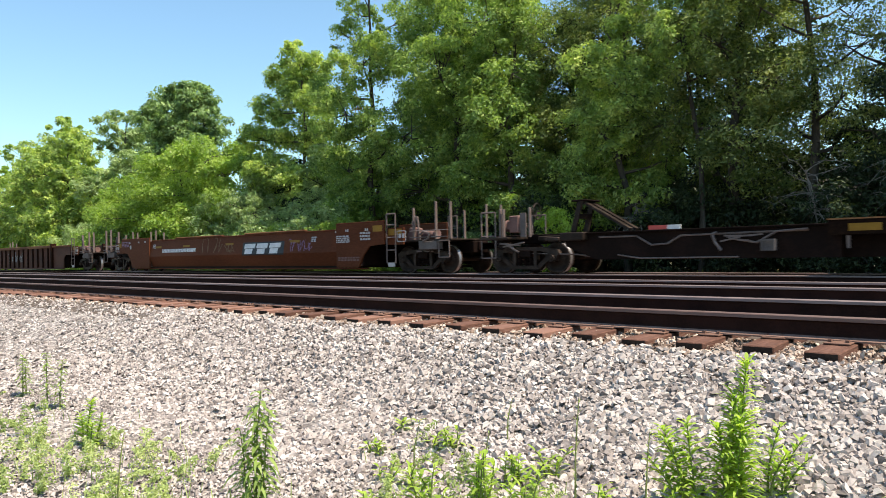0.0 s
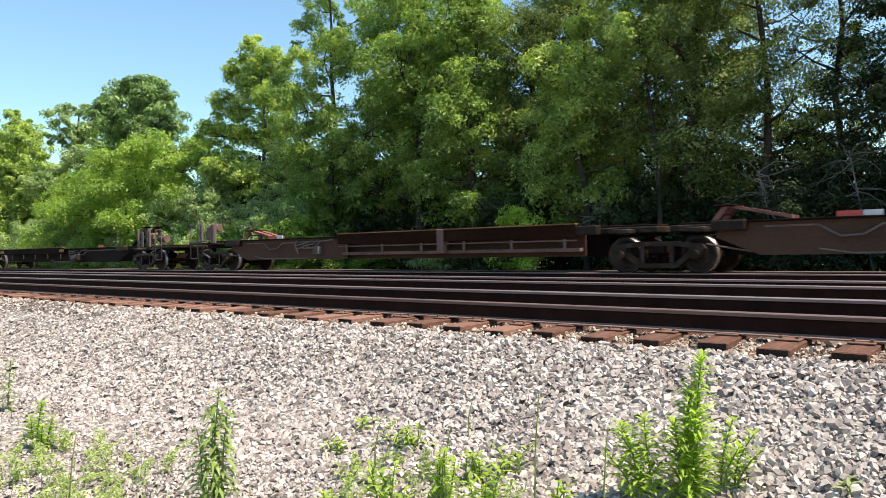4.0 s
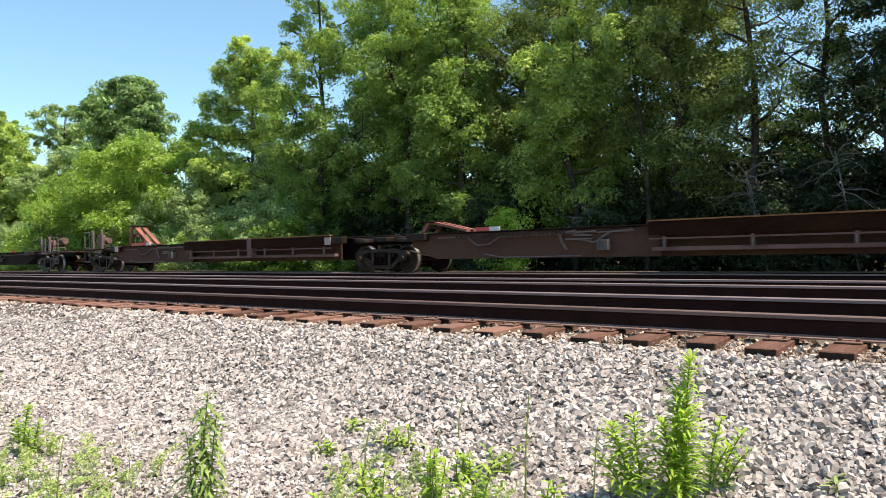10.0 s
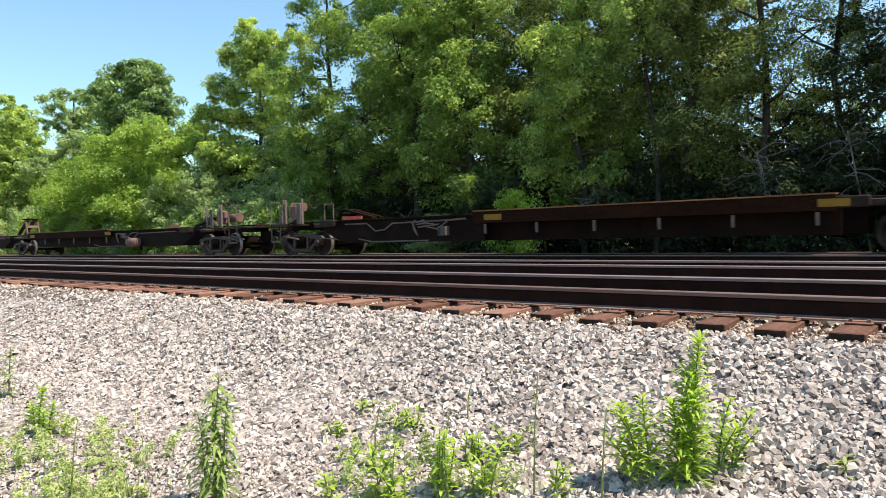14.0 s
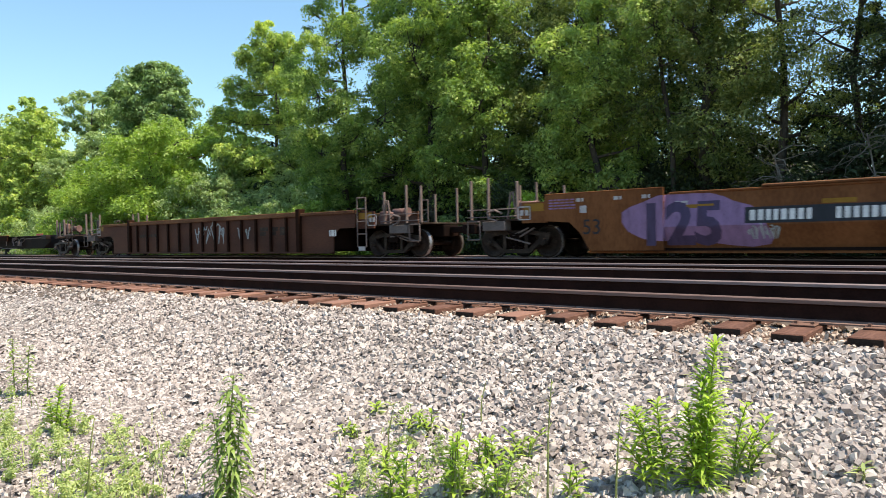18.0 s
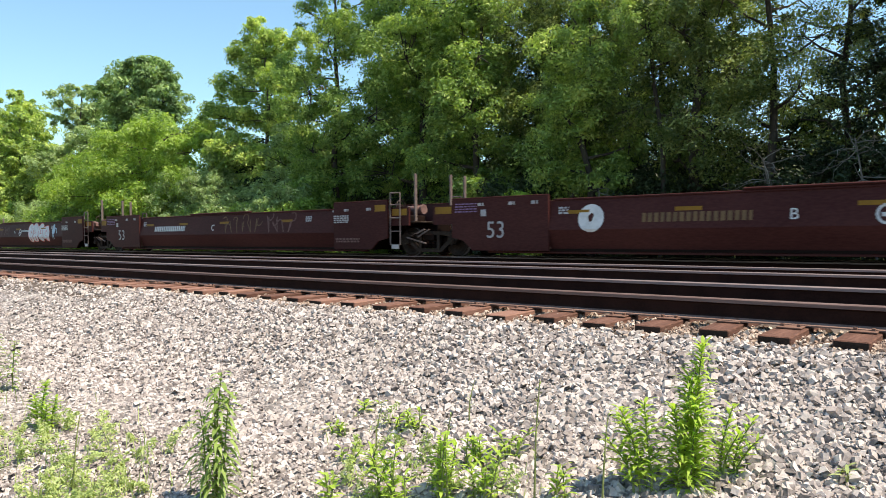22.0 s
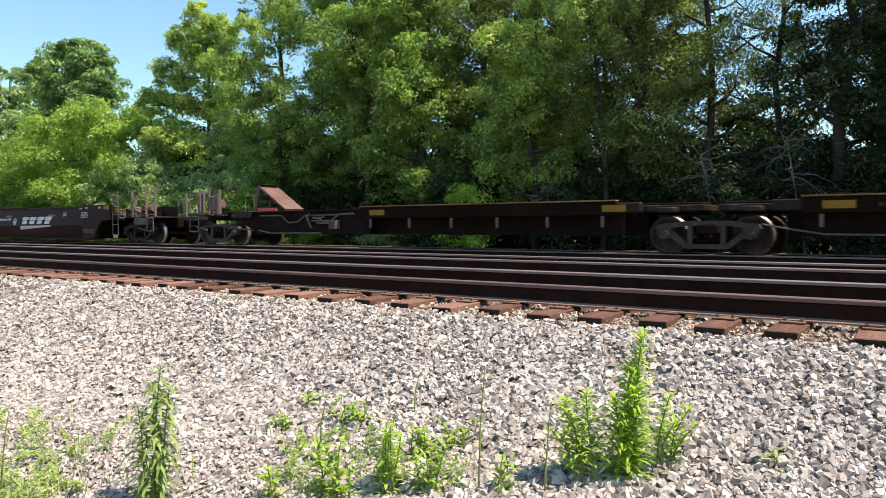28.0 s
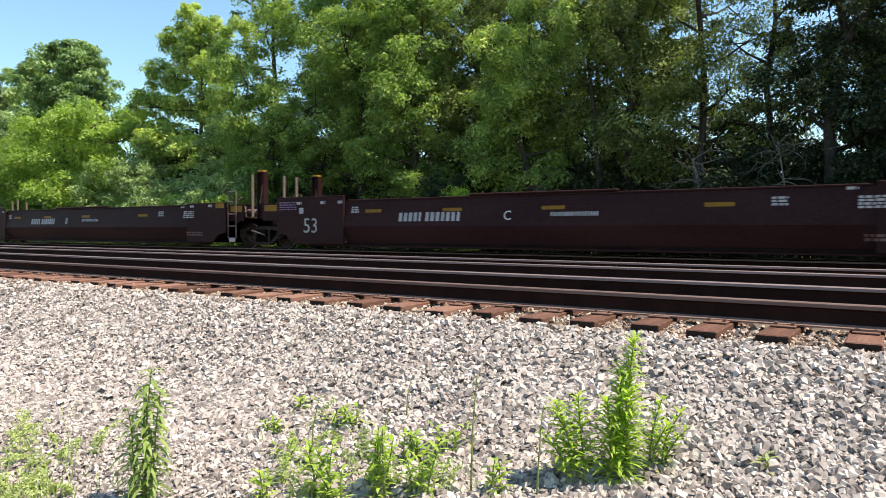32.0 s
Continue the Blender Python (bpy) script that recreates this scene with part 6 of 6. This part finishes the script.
def grass(name, tufts, mat, seed, label, h=0.2, per=26):
    rng = random.Random(seed)
    vs, fs = [], []
    for x, y, r, k in tufts:
        for i in range(int(per * k)):
            px, py = x + rng.gauss(0, r), y + rng.gauss(0, r)
            a = rng.uniform(0, 6.28)
            way = Vector((math.cos(a) * 0.35, math.sin(a) * 0.35, 1)).normalized()
            blades(Vector((px, py, ground_z(px, py))), way, h * rng.uniform(0.5, 1.3), 0.0035, 0.15 * rng.random(), vs, fs)
    tagged(new(name, mesh_np(name, vs, fs, mat)), label, "grass", kind="stuff")


def feathers(patches):
    """Feathery low weeds: plumes of tiny leaves on thin curved stalks."""
    rng = np.random.default_rng(77)
    vs, fs, k = [], [], 0
    for x, y, r, n in patches:
        for i in range(int(n * 1.1)):
            px, py = x + rng.normal(0, r), y + rng.normal(0, r * 0.7)
            h, lean = rng.uniform(0.06, 0.19), rng.normal(0, 0.07, 2)
            base = np.array((px, py, ground_z(px, py)))
            cs = [base + np.array((lean[0] * f * f, lean[1] * f * f, h * f)) for f in np.linspace(0.15, 1.0, 7)]
            v, f = leaf_cloud(cs, [h * (0.42 - 0.035 * q) for q in range(7)], 15, 0.014, rng, 0.2, 0.5)
            vs.append(v)
            fs.append(f + k)
            k += len(v)
    tagged(new("feathery_weeds", mesh_np("feathery_weeds", np.concatenate(vs), np.concatenate(fs), M_WEED_PALE)), "feathery pale green low weeds on the gravel", "weeds", kind="stuff")


def build_weeds():
    big = "tall bushy bright green weed growing from the ballast"
    weed("weed", -1.45, 3.75, [(0.07, 0.10, 0.80, 0.03, 0.05), (0.03, 0.06, 0.62, 0.02, 0.03), (0.08, 0.02, 0.52, 0.03, 0.0), (0.02, 0.0, 0.46, -0.01, -0.02)], big, M_WEED, 1, 0.145, 0.0098, 0.45, 0.55, 0.0042)
    weed("weed", -1.55, 3.66, [(0, 0, 0.50, -0.05, 0.02), (-0.05, -0.03, 0.46, -0.10, -0.02), (-0.04, 0.03, 0.40, -0.15, -0.03), (-0.07, -0.05, 0.30, -0.14, -0.05)], "leafy yellow-green weed clump beside a taller one", M_WEED, 2, 0.115, 0.0105, 0.4, 0.45, 0.0058, 0.2)
    weed("weed", -1.29, 4.0, [(0, 0, 0.40, 0.06, 0.04), (0.06, 0.02, 0.34, 0.12, 0.02), (0.03, -0.04, 0.28, 0.1, -0.03), (0.08, 0.03, 0.24, 0.12, 0.02)], "small pale green weed on the ballast slope", M_WEED, 3, 0.09, 0.010, 0.3, 0.6, 0.0085)
    weed("weed", -3.48, 2.19, [(0, 0, 0.76, 0.04, 0.03), (-0.05, -0.02, 0.52, -0.05, 0.0), (0.03, 0.03, 0.64, 0.06, 0.02), (-0.03, 0.03, 0.66, -0.04, 0.02)], "tall narrow-leaved weed with drooping olive leaves", M_WEED_OLIVE, 4, 0.125, 0.0105, 0.8, 0.42, 0.009)
    weed("weed", -5.97, 2.22, [(0, 0, 0.38, 0.03, 0.03), (-0.07, 0.0, 0.26, -0.05, 0), (0.08, 0.0, 0.22, 0.04, 0), (0.0, 0.08, 0.24, 0, 0.04)], "low bushy light-green weed on the gravel", M_WEED, 5, 0.09, 0.012, 0.35, 0.5, 0.006)
    weed("weed", -7.76, 2.51, [(0, 0, 0.58, 0.0, 0.0), (0.06, 0.1, 0.5, 0.03, 0.02)], "slender pale green weed on the gravel", M_WEED_OLIVE, 6, 0.1, 0.011, 0.6, 0.45, 0.008)
    weed("weed", -8.7, 2.57, [(0, 0, 0.46, 0.02, 0.0), (-0.06, 0.05, 0.40, -0.03, 0.0)], "slender pale green weed on the gravel", M_WEED_OLIVE, 7, 0.1, 0.011, 0.6, 0.45, 0.008)
    small = "small light-green weed on pale gravel"
    for i, (x, y, h, n, mat) in enumerate(((-3.41, 3.73, 0.16, 6, M_WEED), (-3.97, 3.86, 0.10, 4, M_WEED_PALE), (-3.84, 3.44, 0.11, 4, M_WEED_PALE), (-2.99, 2.57, 0.22, 3, M_WEED), (-2.76, 2.82, 0.33, 4, M_WEED_PALE),
                                           (-2.5, 3.0, 0.38, 5, M_WEED_PALE), (-2.51, 3.67, 0.19, 4, M_WEED), (-2.63, 3.49, 0.18, 5, M_WEED_PALE), (-1.96, 3.31, 0.2, 3, M_WEED), (-0.73, 4.17, 0.07, 3, M_WEED_PALE), (-2.30, 3.1, 0.25, 4, M_WEED_PALE),
                                           (-3.1, 3.1, 0.16, 3, M_WEED_PALE), (-2.62, 2.78, 0.22, 3, M_WEED), (-3.35, 3.05, 0.12, 3, M_WEED_PALE))):
        rng = random.Random(100 + i)
        weed("weed", x, y, [(rng.gauss(0, 0.035), rng.gauss(0, 0.035), h * rng.uniform(0.7, 1.05), rng.gauss(0, 0.04), rng.gauss(0, 0.04)) for k in range(n)], small, M_WEED if i % 3 else mat, 200 + i, 0.1, 0.0115, 0.4, 0.6, 0.015)
    for i, (x, y, h) in enumerate(((-3.07, 4.01, 0.31), (-2.05, 3.26, 0.68), (-2.95, 3.6, 0.26), (-3.32, 3.3, 0.34), (-4.33, 1.78, 0.48), (-1.72, 3.42, 0.5))):
        weed("weed", x, y, [(0, 0, h, 0.02, 0.04)], "thin bare-stemmed weed with few leaves", M_WEED_PALE, 300 + i, 0.05, 0.004, 0.3, 0.9, 0.035, 0.3)
    grass("grass", [(-5.5, 1.8, 0.3, 3), (-4.3, 1.8, 0.22, 3), (-4.14, 1.95, 0.10, 3), (-4.7, 2.35, 0.25, 2.5), (-3.94, 2.17, 0.12, 1.5), (-6.3, 1.9, 0.4, 3), (-5.0, 2.0, 0.3, 2.5), (-7.2, 1.9, 0.4, 3), (-4.1, 1.6, 0.2, 2),
                    (-2.6, 3.25, 0.25, 1.2), (-3.2, 2.9, 0.3, 0.8), (-3.6, 3.5, 0.3, 0.6), (-5.4, 2.4, 0.35, 1.2), (-2.2, 3.3, 0.15, 0.8)], M_WEED_PALE, 12, "sparse thin pale green grass on the gravel", 0.15, 9)
    feathers([(-5.6, 1.75, 0.34, 15), (-4.25, 1.75, 0.26, 12), (-4.15, 1.95, 0.14, 7), (-4.7, 2.3, 0.24, 9), (-6.4, 1.9, 0.4, 16), (-5.0, 1.95, 0.26, 12), (-7.3, 1.9, 0.4, 14), (-4.0, 1.62, 0.2, 9), (-2.55, 3.2, 0.2, 8), (-5.4, 2.4, 0.3, 7), (-2.3, 3.25, 0.12, 5), (-2.9, 2.75, 0.14, 5), (-3.3, 3.4, 0.2, 5), (-8.6, 2.0, 0.5, 12)])
    rng = random.Random(21)
    grass("verge_grass", [(rng.uniform(-45, 4), rng.uniform(18.9, 20.6), 0.4, 1) for k in range(260)], M_GRASS, 13, "rough green grass behind the far track", 0.26, 18)


build_weeds()


# ---- movement ----
def motions():
    for root, s in CARS:
        walk(root, [(t, pose(s - SPEED * t, TRAIN_Y, TRAIN_Z)) for t in (0, 16, 32)])

    # the wheels turn while they are anywhere near
    for w, car, x in WHEELSETS:
        s = next(q for r, q in CARS if r is car) + x
        t0, t1 = max(0.0, (s - 6) / SPEED), min(32.0, (s + 58) / SPEED)
        at = w.location.copy()
        rows, k = [(0.0, pose(at.x, at.y, at.z))], 0
        f0, f1 = int(t0 * FPS) + 1, int(t1 * FPS)
        for f in range(f0, f1 + 1):
            k += 1
            rows.append((f / FPS, pose(at.x, at.y, at.z, 0, -(80 * k) % 360, 0)))
        if f1 < 32 * FPS:
            rows.append((32.0, rows[-1][1]))
        walk(w, rows)


motions()
